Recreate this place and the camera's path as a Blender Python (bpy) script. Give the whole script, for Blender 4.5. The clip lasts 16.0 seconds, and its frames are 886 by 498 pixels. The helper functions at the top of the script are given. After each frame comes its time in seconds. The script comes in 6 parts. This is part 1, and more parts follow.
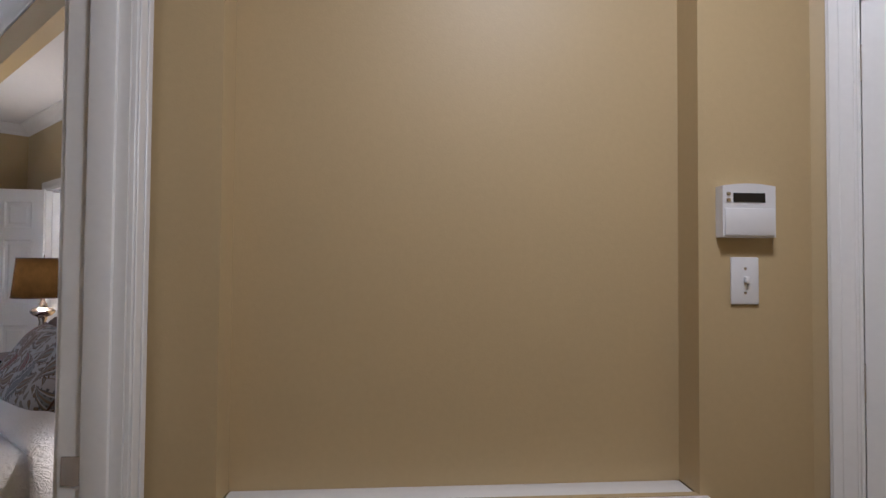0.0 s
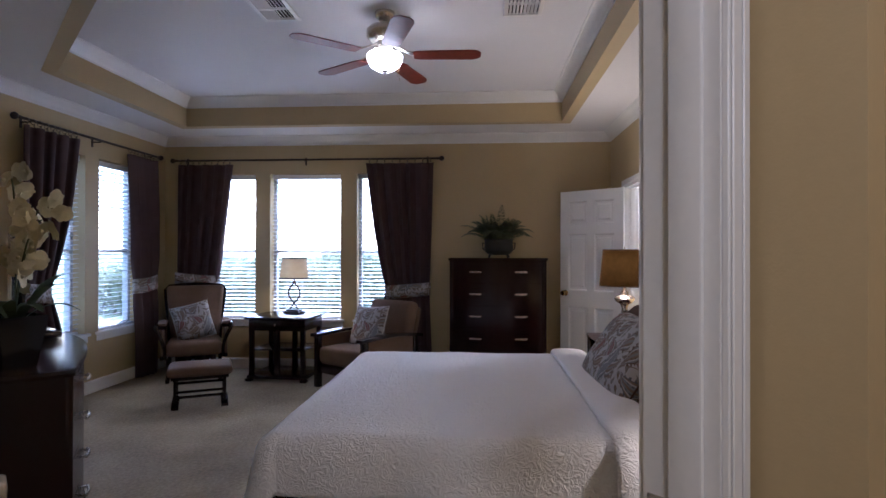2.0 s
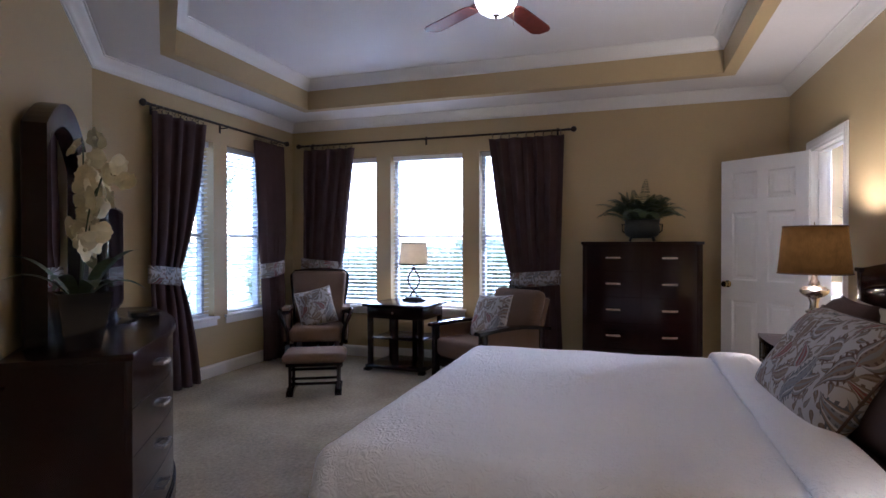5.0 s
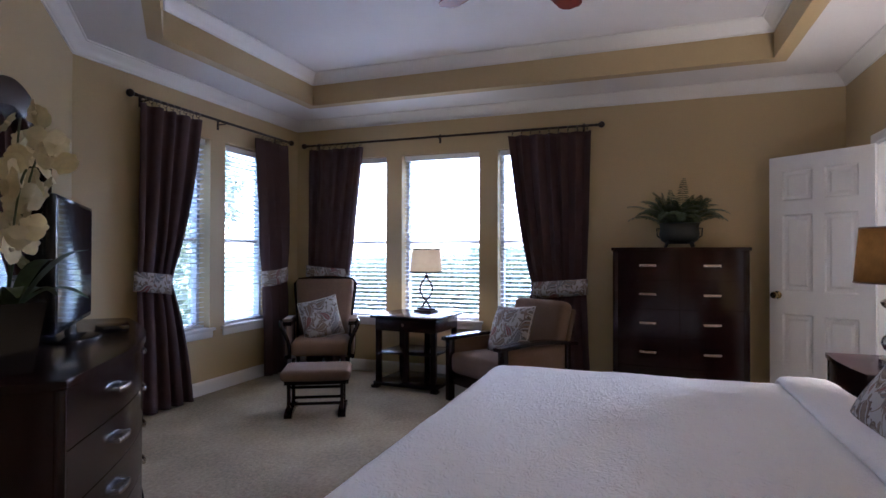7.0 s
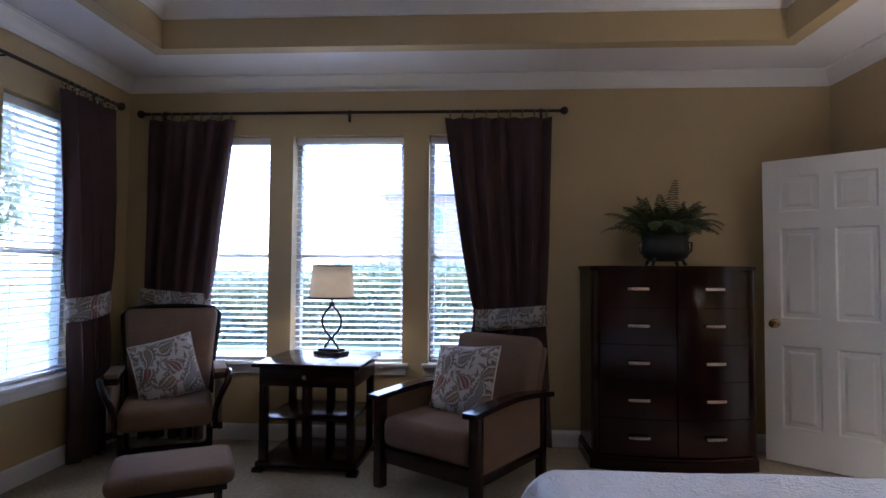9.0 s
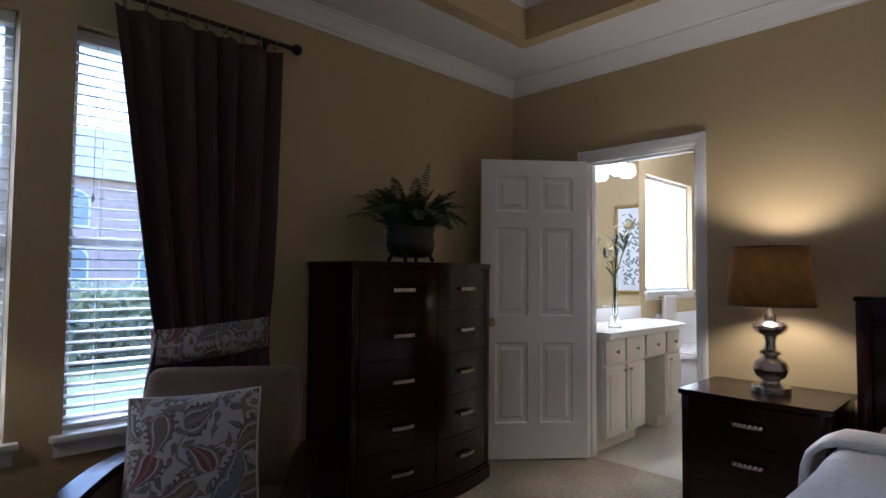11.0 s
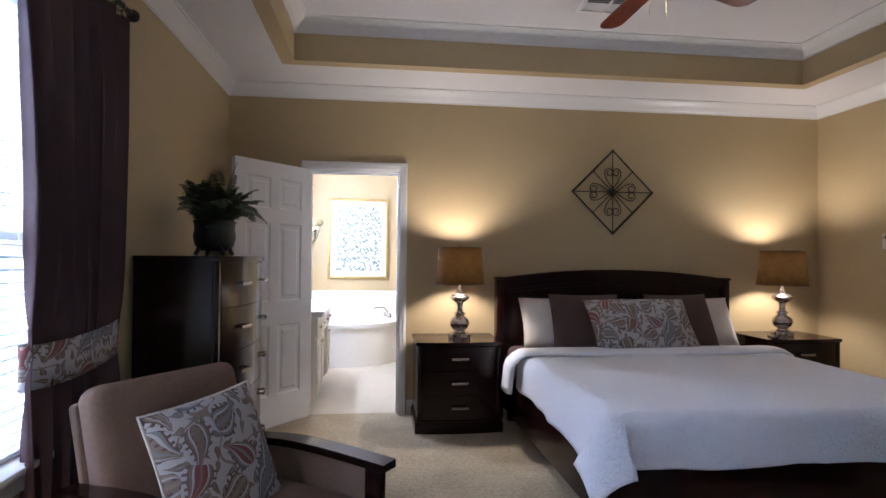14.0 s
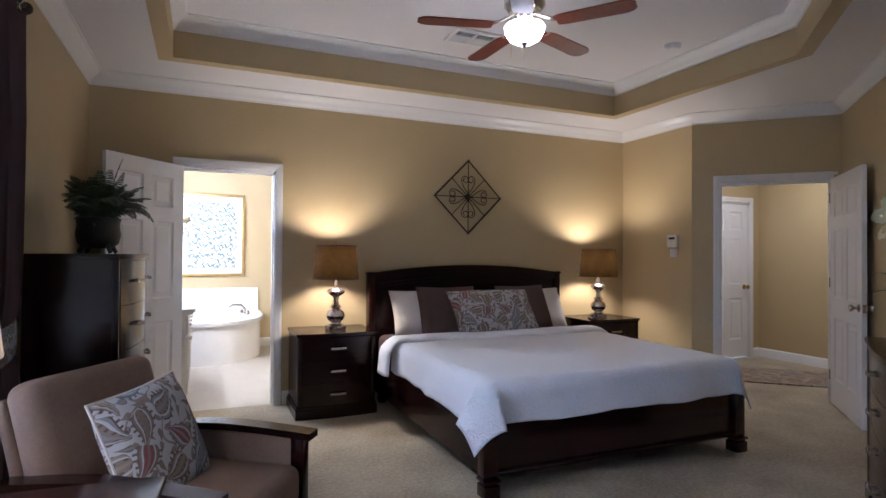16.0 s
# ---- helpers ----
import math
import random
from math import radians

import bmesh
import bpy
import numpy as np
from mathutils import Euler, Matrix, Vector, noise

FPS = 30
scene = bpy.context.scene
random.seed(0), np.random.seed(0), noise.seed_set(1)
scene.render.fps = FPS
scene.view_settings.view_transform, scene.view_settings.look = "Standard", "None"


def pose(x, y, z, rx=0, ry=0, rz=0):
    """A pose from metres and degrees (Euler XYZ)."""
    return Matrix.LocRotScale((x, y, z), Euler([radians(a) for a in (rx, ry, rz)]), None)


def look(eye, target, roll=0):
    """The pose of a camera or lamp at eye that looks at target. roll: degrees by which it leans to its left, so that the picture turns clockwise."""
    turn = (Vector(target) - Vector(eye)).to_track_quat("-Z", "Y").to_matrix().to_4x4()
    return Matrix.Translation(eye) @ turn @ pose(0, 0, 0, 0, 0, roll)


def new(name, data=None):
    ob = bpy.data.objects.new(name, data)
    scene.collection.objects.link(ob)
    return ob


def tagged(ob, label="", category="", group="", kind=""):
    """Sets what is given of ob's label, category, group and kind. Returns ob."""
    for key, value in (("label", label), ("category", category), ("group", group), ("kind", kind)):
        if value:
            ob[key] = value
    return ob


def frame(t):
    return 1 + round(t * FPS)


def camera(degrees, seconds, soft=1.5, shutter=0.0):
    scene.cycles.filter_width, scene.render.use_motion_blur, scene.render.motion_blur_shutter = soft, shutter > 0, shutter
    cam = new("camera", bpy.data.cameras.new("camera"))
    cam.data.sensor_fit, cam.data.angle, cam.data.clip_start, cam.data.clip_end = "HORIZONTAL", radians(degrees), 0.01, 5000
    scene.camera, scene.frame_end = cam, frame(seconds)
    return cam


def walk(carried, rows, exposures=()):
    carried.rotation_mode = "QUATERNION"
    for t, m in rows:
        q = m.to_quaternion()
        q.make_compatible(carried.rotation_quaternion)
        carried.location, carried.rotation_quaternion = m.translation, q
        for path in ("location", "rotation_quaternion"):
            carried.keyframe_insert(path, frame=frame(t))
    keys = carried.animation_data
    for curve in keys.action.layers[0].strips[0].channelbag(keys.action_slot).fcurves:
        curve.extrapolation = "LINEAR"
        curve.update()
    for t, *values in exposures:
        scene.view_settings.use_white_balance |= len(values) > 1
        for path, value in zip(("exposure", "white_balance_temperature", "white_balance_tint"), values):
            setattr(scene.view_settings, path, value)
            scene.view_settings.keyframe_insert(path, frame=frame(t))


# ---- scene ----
cam = camera(77.0, 16.0)
PATH = [
    (0, (-0.2, 0.19, 1.372), (-1.495, 1.712, 1.426), 0.4),
    (0.5, (-0.285, 0.197, 1.375), (-1.953, 1.300, 1.413), 0.2),
    (1, (-0.35, 0.225, 1.435), (-2.251, 0.846, 1.444), 0.1),
    (1.5, (-0.421, 0.267, 1.448), (-2.408, 0.491, 1.453), 0.1),
    (2, (-0.591, 0.289, 1.373), (-2.586, 0.147, 1.384), 0.1),
    (2.5, (-0.717, 0.258, 1.377), (-2.685, -0.095, 1.358), 0.1),
    (3, (-0.832, 0.251, 1.366), (-2.771, -0.237, 1.337), -0.0),
    (3.5, (-0.928, 0.28, 1.369), (-2.838, -0.311, 1.338), -0.0),
    (4, (-1.031, 0.352, 1.357), (-2.936, -0.254, 1.323), -0.0),
    (6.5, (-1.474, 0.332, 1.203), (-3.354, -0.349, 1.217), 0.0),
    (7, (-1.641, 0.185, 1.255), (-3.522, -0.494, 1.272), 0.1),
    (7.5, (-1.927, -0.027, 1.272), (-3.814, -0.689, 1.315), 0.1),
    (8, (-2.188, -0.285, 1.292), (-4.096, -0.88, 1.353), 0.2),
    (10.5, (-3.999, -1.519, 1.237), (-5.69, -0.454, 1.322), 0.5),
    (11, (-4.277, -1.67, 1.253), (-5.709, -0.277, 1.339), 0.5),
    (11.5, (-4.47, -1.891, 1.274), (-5.622, -0.259, 1.362), 0.6),
    (12, (-4.654, -2.222, 1.27), (-5.538, -0.431, 1.363), 0.7),
    (12.5, (-4.945, -2.515, 1.283), (-5.457, -0.585, 1.382), 0.6),
    (13, (-5.241, -2.725, 1.28), (-5.45, -0.739, 1.385), 0.7),
    (13.5, (-5.542, -2.863, 1.291), (-5.523, -0.864, 1.346), 0.7),
    (14, (-5.784, -2.966, 1.306), (-5.55, -0.98, 1.341), 0.5),
    (14.5, (-5.995, -3.062, 1.303), (-5.565, -1.109, 1.34), 0.5),
    (15, (-6.052, -3.172, 1.306), (-5.504, -1.249, 1.34), 0.4),
    (15.5, (-6.134, -3.249, 1.3), (-5.463, -1.366, 1.33), 0.3),
    (16, (-6.186, -3.316, 1.311), (-5.391, -1.481, 1.336), 0.4),
]
EXPOSURES = [(0, 3.55, 4750, 18), (1.3, 3.4, 4750, 21), (3.0, 3.58, 4750, 23), (8.0, 3.65, 4750, 23), (10.4, 2.55, 4700, 16), (11.6, 2.75, 4800, 17), (12.6, 3.28, 4850, 19), (13.6, 3.5, 4820, 19), (16, 3.6, 4800, 19)]
walk(cam, [(t, look(eye, target, roll)) for t, eye, target, roll in PATH], EXPOSURES)

# ---- world, sun, exposure ----
world = bpy.data.worlds.new("world")
scene.world = world
world.use_nodes = True
wn = world.node_tree.nodes
sky = wn.new("ShaderNodeTexSky")
sky.sky_type, sky.sun_disc = "NISHITA", False
sky.sun_elevation, sky.sun_rotation = radians(52), radians(-112)
world.node_tree.links.new(sky.outputs[0], wn["Background"].inputs[0])
sky.dust_density, sky.air_density = 2.0, 1.2
wn["Background"].inputs[1].default_value = 0.14


def lamp(name, kind, energy, color, m, size=0.1, size_y=None, spread=None):
    data = bpy.data.lights.new(name, kind)
    data.energy, data.color = energy, color
    if kind == "AREA":
        data.shape, data.size, data.size_y = "RECTANGLE", size, size_y or size
    elif kind == "SUN":
        data.angle = size
    else:
        data.shadow_soft_size = size
    ob = new(name, data)
    ob.matrix_world = m
    return ob


WARM, NEUTRAL = (1.0, 0.77, 0.5), (1.0, 0.93, 0.85)
lamp("sun", "SUN", 1.2, (1.0, 0.98, 0.95), look((-15, -6, 21), (0, 0, 0)), radians(20))
lamp("fan_bulb", "POINT", 15.5, NEUTRAL, pose(-4.38, -0.385, 2.82), 0.05)
for x in (-5.13, -2.35):
    lamp("bedside_bulb", "POINT", 3.9, WARM, pose(x, 1.42, 1.27), 0.06)
lamp("table_lamp_bulb", "POINT", 0.7, WARM, pose(-6.74, -1.83, 1.14), 0.03)
lamp("hall_light", "AREA", 1.7, (1.0, 0.86, 0.68), pose(-0.2, 0.8, 2.66), 0.3)
for y in (2.62, 2.77, 2.92):
    lamp("vanity_bulb", "POINT", 4.0, (1.0, 0.93, 0.83), pose(-6.66, y, 2.2), 0.05)


# ---- materials ----
def material(name, color, rough=0.6, metal=0.0, vary=0.12, scale=6.0, fine=60.0, bump=0.0, bump_scale=200.0, coat=0.0, detail=4.0, spec=0.5):
    m = bpy.data.materials.new(name)
    m.use_nodes = True
    n, l = m.node_tree.nodes, m.node_tree.links
    b = n["Principled BSDF"]
    b.inputs["Roughness"].default_value, b.inputs["Metallic"].default_value = rough, metal
    b.inputs["Coat Weight"].default_value, b.inputs["Specular IOR Level"].default_value = coat, spec
    tex = n.new("ShaderNodeTexCoord")
    big, small = n.new("ShaderNodeTexNoise"), n.new("ShaderNodeTexNoise")
    big.inputs["Scale"].default_value, small.inputs["Scale"].default_value = scale, fine
    big.inputs["Detail"].default_value = small.inputs["Detail"].default_value = detail
    add = n.new("ShaderNodeMath")
    add.operation = "MULTIPLY_ADD"
    add.inputs[1].default_value = 0.5
    l.new(tex.outputs["Object"], big.inputs["Vector"])
    l.new(tex.outputs["Object"], small.inputs["Vector"])
    l.new(small.outputs[0], add.inputs[0])
    half = n.new("ShaderNodeMath")
    half.operation = "MULTIPLY"
    half.inputs[1].default_value = 0.5
    l.new(big.outputs[0], half.inputs[0])
    l.new(half.outputs[0], add.inputs[2])
    ramp = n.new("ShaderNodeMapRange")
    ramp.inputs[1].default_value, ramp.inputs[2].default_value = 0.3, 0.7
    ramp.inputs[3].default_value, ramp.inputs[4].default_value = 1 - vary, 1 + vary
    l.new(add.outputs[0], ramp.inputs[0])
    mul = n.new("ShaderNodeVectorMath")
    mul.operation = "SCALE"
    mul.inputs[0].default_value = color
    l.new(ramp.outputs[0], mul.inputs["Scale"])
    l.new(mul.outputs[0], b.inputs["Base Color"])
    if bump:
        rel = n.new("ShaderNodeTexNoise")
        rel.inputs["Scale"].default_value, rel.inputs["Detail"].default_value = bump_scale, 3
        l.new(tex.outputs["Object"], rel.inputs["Vector"])
        bm_node = n.new("ShaderNodeBump")
        bm_node.inputs["Strength"].default_value, bm_node.inputs["Distance"].default_value = bump, 0.01
        l.new(rel.outputs[0], bm_node.inputs["Height"])
        l.new(bm_node.outputs[0], b.inputs["Normal"])
    return m


def glow(name, color, strength):
    m = bpy.data.materials.new(name)
    m.use_nodes = True
    b = m.node_tree.nodes["Principled BSDF"]
    b.inputs["Base Color"].default_value = (*color, 1)
    b.inputs["Emission Color"].default_value, b.inputs["Emission Strength"].default_value = (*color, 1), strength
    return m


def glass(name, color=(1, 1, 1), rough=0.0):
    m = bpy.data.materials.new(name)
    m.use_nodes = True
    b = m.node_tree.nodes["Principled BSDF"]
    b.inputs["Base Color"].default_value, b.inputs["Roughness"].default_value = (*color, 1), rough
    b.inputs["Transmission Weight"].default_value, b.inputs["IOR"].default_value = 1.0, 1.45
    return m


PAINT = material("tan_wall_paint", (0.485, 0.375, 0.19), 0.5, vary=0.04, scale=1.5, bump=0.05, bump_scale=180)
WHITE = material("white_trim_paint", (0.78, 0.765, 0.73), 0.35, vary=0.03, scale=2)
CEIL = material("ceiling_paint", (0.74, 0.72, 0.71), 0.8, vary=0.03, scale=2, bump=0.06, bump_scale=120)
CARPET = material("beige_carpet", (0.38, 0.32, 0.215), 0.97, vary=0.38, scale=2.2, fine=42, bump=1.0, bump_scale=60)
DARK = material("espresso_wood", (0.0135, 0.0034, 0.003), 0.2, vary=0.35, scale=5, fine=40, spec=0.32)
PLUM = material("plum_satin_cloth", (0.068, 0.034, 0.034), 0.8, vary=0.15, scale=8, fine=300, bump=0.1, bump_scale=400)
SUEDE = material("taupe_microsuede", (0.165, 0.104, 0.066), 0.9, vary=0.15, scale=7, fine=60, bump=0.15, bump_scale=200)
NICKEL = material("brushed_nickel", (0.54, 0.5, 0.44), 0.27, 1.0, vary=0.06)
BRASS = material("brass", (0.55, 0.4, 0.16), 0.25, 1.0, vary=0.1)
IRON = material("dark_iron", (0.035, 0.025, 0.02), 0.5, 0.6, vary=0.3, fine=120)


# ---- building tools ----
def box(bm, x0, x1, y0, y1, z0, z1):
    r = bmesh.ops.create_cube(bm, size=1, matrix=Matrix.Translation(((x0 + x1) / 2, (y0 + y1) / 2, (z0 + z1) / 2)) @ Matrix.Diagonal((abs(x1 - x0), abs(y1 - y0), abs(z1 - z0), 1)))
    return r["verts"]


def rounded(bm, width=0.004, segments=2):
    bmesh.ops.bevel(bm, geom=[e for e in bm.edges if len(e.link_faces) == 2 and e.calc_face_angle(0) > 0.5], offset=width, segments=segments, affect="EDGES", profile=0.5)
    return bm


def part(name, bm, mat, parent=None, label="", smooth=False, m=None):
    me = bpy.data.meshes.new(name)
    bmesh.ops.recalc_face_normals(bm, faces=bm.faces)
    bm.to_mesh(me)
    bm.free()
    me.materials.append(mat)
    if smooth:
        for p in me.polygons:
            p.use_smooth = True
        if smooth != "all":
            me.set_sharp_from_angle(angle=radians(40))
    ob = new(name, me)
    ob.parent = parent
    if m:
        ob.matrix_basis = m
    if label:
        tagged(ob, label)
    return ob


def block(name, dims, mat, parent=None, label="", bevel=0.004, m=None, segments=2):
    bm = bmesh.new()
    box(bm, *dims)
    if bevel:
        rounded(bm, bevel, segments)
    return part(name, bm, mat, parent, label, smooth=bool(bevel), m=m)


def thing(name, m, label, category, group="", kind=""):
    ob = new(name)
    ob.matrix_basis = m
    ob.empty_display_size = 0.1
    return tagged(ob, label, category, group, kind)


def lathe(bm, profile, steps=32, m=Matrix()):
    rings = []
    for r, z in profile:
        if r < 1e-5:
            rings.append([bm.verts.new(m @ Vector((0, 0, z)))])
        else:
            rings.append([bm.verts.new(m @ Vector((r * math.cos(2 * math.pi * i / steps), r * math.sin(2 * math.pi * i / steps), z))) for i in range(steps)])
    for a, b in zip(rings, rings[1:]):
        for i in range(steps):
            j = (i + 1) % steps
            if len(a) == 1 and len(b) == 1:
                continue
            if len(a) == 1:
                bm.faces.new((a[0], b[i], b[j]))
            elif len(b) == 1:
                bm.faces.new((a[i], a[j], b[0]))
            else:
                bm.faces.new((a[i], a[j], b[j], b[i]))
    return bm


def tube(bm, points, radius=0.01, sides=8, closed=False):
    pts = [Vector(p) for p in points]
    rings, count = [], len(pts)
    up = Vector((0.13, 0.27, 0.95))
    for i, p in enumerate(pts):
        a = pts[(i - 1) % count] if closed or i else p
        b = pts[(i + 1) % count] if closed or i < count - 1 else p
        d = (b - a).normalized()
        u = d.cross(up)
        if u.length < 0.05:
            u = d.cross(Vector((1, 0, 0)))
        u.normalize()
        v = d.cross(u)
        r = radius(i / max(1, count - 1)) if callable(radius) else radius
        rings.append([bm.verts.new(p + r * (math.cos(2 * math.pi * k / sides) * u + math.sin(2 * math.pi * k / sides) * v)) for k in range(sides)])
    for i in range(count if closed else count - 1):
        a, b = rings[i], rings[(i + 1) % count]
        for k in range(sides):
            bm.faces.new((a[k], a[(k + 1) % sides], b[(k + 1) % sides], b[k]))
    if not closed:
        bm.faces.new(rings[0])
        bm.faces.new(rings[-1][::-1])
    return bm


def extrude_outline(bm, outline, z0, z1):
    """A prism over an outline of (x, y) points, counter-clockwise."""
    low = [bm.verts.new((x, y, z0)) for x, y in outline]
    high = [bm.verts.new((x, y, z1)) for x, y in outline]
    bm.faces.new(low[::-1])
    bm.faces.new(high)
    for i in range(len(low)):
        j = (i + 1) % len(low)
        bm.faces.new((low[i], low[j], high[j], high[i]))
    return bm


def along(p0, p1, z=0.0):
    """Pose with x along p0 to p1 and y to its left (into the room)."""
    a = math.degrees(math.atan2(p1[1] - p0[1], p1[0] - p0[0]))
    return pose(p0[0], p0[1], z, 0, 0, a)


def wall(name, p0, p1, z0, z1, thick, openings=(), before=0.0, after=0.0, mat=PAINT, label="tan painted smooth plaster wall"):
    """A wall with its room face on p0-p1, the room to the left; openings are (s0, s1, z0, z1) along it."""
    length = math.dist(p0, p1)
    cuts = sorted({-before, length + after, *[s for o in openings for s in o[:2]]})
    bm = bmesh.new()
    for a, b in zip(cuts, cuts[1:]):
        hit = sorted([o for o in openings if o[0] < (a + b) / 2 < o[1]], key=lambda o: o[2])
        low = z0
        for o in hit:
            if o[2] > low:
                box(bm, a, b, -thick, 0, low, o[2])
            low = o[3]
        if low < z1:
            box(bm, a, b, -thick, 0, low, z1)
    bmesh.ops.remove_doubles(bm, verts=bm.verts, dist=1e-5)
    seen, twin = {}, []
    for f in bm.faces:
        key = tuple(round(c, 4) for c in f.calc_center_median())
        if key in seen:
            twin += [f, seen[key]]
        seen[key] = f
    bmesh.ops.delete(bm, geom=list(set(twin)), context="FACES_ONLY")
    return tagged(part(name, bm, mat, m=along(p0, p1)), label, "wall", kind="structure")


def profile_run(name, path, profile, z, mat, closed, label, category="trim"):
    """Sweeps a profile of (inward, up) points round a plan path with mitred corners; the room is to the left."""
    pts = [Vector((*p, 0)) for p in path]
    n = len(pts)
    bm = bmesh.new()
    rings = []
    for i, p in enumerate(pts):
        d0 = (p - pts[i - 1]).normalized() if closed or i else None
        d1 = (pts[(i + 1) % n] - p).normalized() if closed or i < n - 1 else None
        d0, d1 = d0 or d1, d1 or d0
        n0, n1 = Vector((-d0.y, d0.x, 0)), Vector((-d1.y, d1.x, 0))
        mit = (n0 + n1) / (1 + n0.dot(n1))
        rings.append([bm.verts.new(p + mit * u + Vector((0, 0, z + v))) for u, v in profile])
    for i in range(n if closed else n - 1):
        a, b = rings[i], rings[(i + 1) % n]
        for k in range(len(profile)):
            j = (k + 1) % len(profile)
            bm.faces.new((a[k], b[k], b[j], a[j]))
    if not closed:
        bm.faces.new(rings[0])
        bm.faces.new(rings[-1][::-1])
    return tagged(part(name, bm, mat, smooth=True), label, category, kind="structure")


# ---- the bedroom shell ----
W, N, S, E = -7.0, 1.73, -3.5, -1.75
SOUTH_END, TV_END, DOOR_END = (-4.36, S), (-0.87, -0.13), (E, 0.75)
SOFFIT, HIGH = 2.725, 3.02
WALL_T = 0.12
Z_WIN0, Z_WIN1 = 0.58, 2.29
W_WINDOWS = ((-2.95, -2.39), (-2.21, -1.365), (-1.175, -0.615))
S_WINDOWS = ((-6.52, -5.845), (-5.655, -4.98))
D_HEAD = 2.045
BATH0, BATH1 = -6.355, -5.595
diag = math.sqrt(0.5)

wall("wall_south", (W, S), SOUTH_END, 0, SOFFIT + 0.02, 0.2, [(a - W, b - W, Z_WIN0, Z_WIN1) for a, b in S_WINDOWS], 0.2, 0.1)
wall("wall_southeast", SOUTH_END, TV_END, 0, SOFFIT + 0.02, WALL_T, (), 0, 0.1)
ENTRY0, ENTRY1 = 0.065, 0.998
wall("wall_entry", TV_END, DOOR_END, 0, SOFFIT + 0.02, WALL_T, [(ENTRY0, ENTRY1, -0.01, D_HEAD)], 0, 0)
wall("wall_east", DOOR_END, (E, N), 0, SOFFIT + 0.02, WALL_T, (), 0.0, 0.12)
wall("wall_north", (E, N), (W, N), 0, SOFFIT + 0.02, WALL_T, [(E - BATH1, E - BATH0, -0.01, D_HEAD)], 0, 0.0)
wall("wall_west", (W, N), (W, S), 0, SOFFIT + 0.02, 0.2, [(N - b, N - a, Z_WIN0, Z_WIN1) for a, b in W_WINDOWS], 0.12, 0.0)

ROOM = [(W, S), SOUTH_END, TV_END, DOOR_END, (E, N), (W, N)]
bm = bmesh.new()
extrude_outline(bm, [(-7.15, -3.65), (1.0, -3.65), (1.0, 2.2), (-4.0, 2.2), (-4.0, N + 0.06), (-7.15, N + 0.06)], -0.1, 0.0)
tagged(part("floor", bm, CARPET), "beige cut-pile carpet with vacuum marks", "carpet", kind="structure")

# tray ceiling: a soffit ring and the raised field
TRAY = [(-6.39, -2.905), (-4.56, -2.905), (-2.415, -0.76), (-2.415, 1.102), (-6.39, 1.102)]
bm = bmesh.new()
OUT = [(W - 0.1, S - 0.1), (-4.2, S - 0.1), (-0.75, -0.1), (E + 0.05, 0.82), (E + 0.1, N + 0.1), (W - 0.1, N + 0.1)]
MATCH = [TRAY[0], TRAY[1], TRAY[2], (-2.415, 0.2), TRAY[3], TRAY[4]]
for zz in (SOFFIT, SOFFIT + 0.02):
    a = [bm.verts.new((*p, zz)) for p in OUT]
    b = [bm.verts.new((*p, zz)) for p in MATCH]
    for i in range(6):
        j = (i + 1) % 6
        bm.faces.new((a[i], a[j], b[j], b[i]))
tagged(part("ceiling_soffit", bm, CEIL), "white painted lower ring of tray ceiling", "ceiling", kind="structure")
profile_run("ceiling_tray_side", TRAY, [(0, 0), (0, HIGH - SOFFIT + 0.02), (-0.1, HIGH - SOFFIT + 0.02), (-0.1, 0)], SOFFIT - 0.003, PAINT, True, "tan painted upright band of tray ceiling", "ceiling")
bm = bmesh.new()
extrude_outline(bm, [(-6.5, -3.0), (-4.5, -3.0), (-2.3, -0.8), (-2.3, 1.2), (-6.5, 1.2)], HIGH, HIGH + 0.05)
tagged(part("ceiling", bm, CEIL), "white painted raised field of tray ceiling", "ceiling", kind="structure")

CROWN = [(0, 0), (0.010, 0.0), (0.012, 0.012), (0.022, 0.020), (0.030, 0.038), (0.050, 0.062), (0.072, 0.078), (0.080, 0.090), (0.092, 0.092), (0.092, 0.104), (0, 0.104)]
profile_run("crown_molding", ROOM, CROWN, SOFFIT - 0.102, WHITE, True, "glossy white wall crown molding")
profile_run("crown_molding_tray", TRAY, CROWN, HIGH - 0.102, WHITE, True, "glossy white crown molding inside tray")
BASE = [(0, 0), (0.014, 0), (0.014, 0.095), (0.010, 0.108), (0.006, 0.115), (0, 0.12)]
e_dir = Vector((-diag, diag, 0))
ent0 = Vector((*TV_END, 0)) + e_dir * (ENTRY0 - 0.065)
ent1 = Vector((*TV_END, 0)) + e_dir * (ENTRY1 + 0.065)
profile_run("baseboard", [(BATH0 - 0.065, N), (W, N), (W, S), SOUTH_END, TV_END, (ent0.x, ent0.y)], BASE, 0, WHITE, False, "white painted baseboard along wall")
profile_run("baseboard_head", [(ent1.x, ent1.y), DOOR_END, (E, N), (BATH1 + 0.065, N)], BASE, 0, WHITE, False, "white painted baseboard along wall")


# ---- doors, casings and windows ----
def ring_frame(bm, x0, x1, z0, z1, w, y0, y1, bottom=True):
    box(bm, x0, x0 + w, y0, y1, z0, z1)
    box(bm, x1 - w, x1, y0, y1, z0, z1)
    box(bm, x0 + w, x1 - w, y0, y1, z1 - w, z1)
    if bottom:
        box(bm, x0 + w, x1 - w, y0, y1, z0, z0 + w)


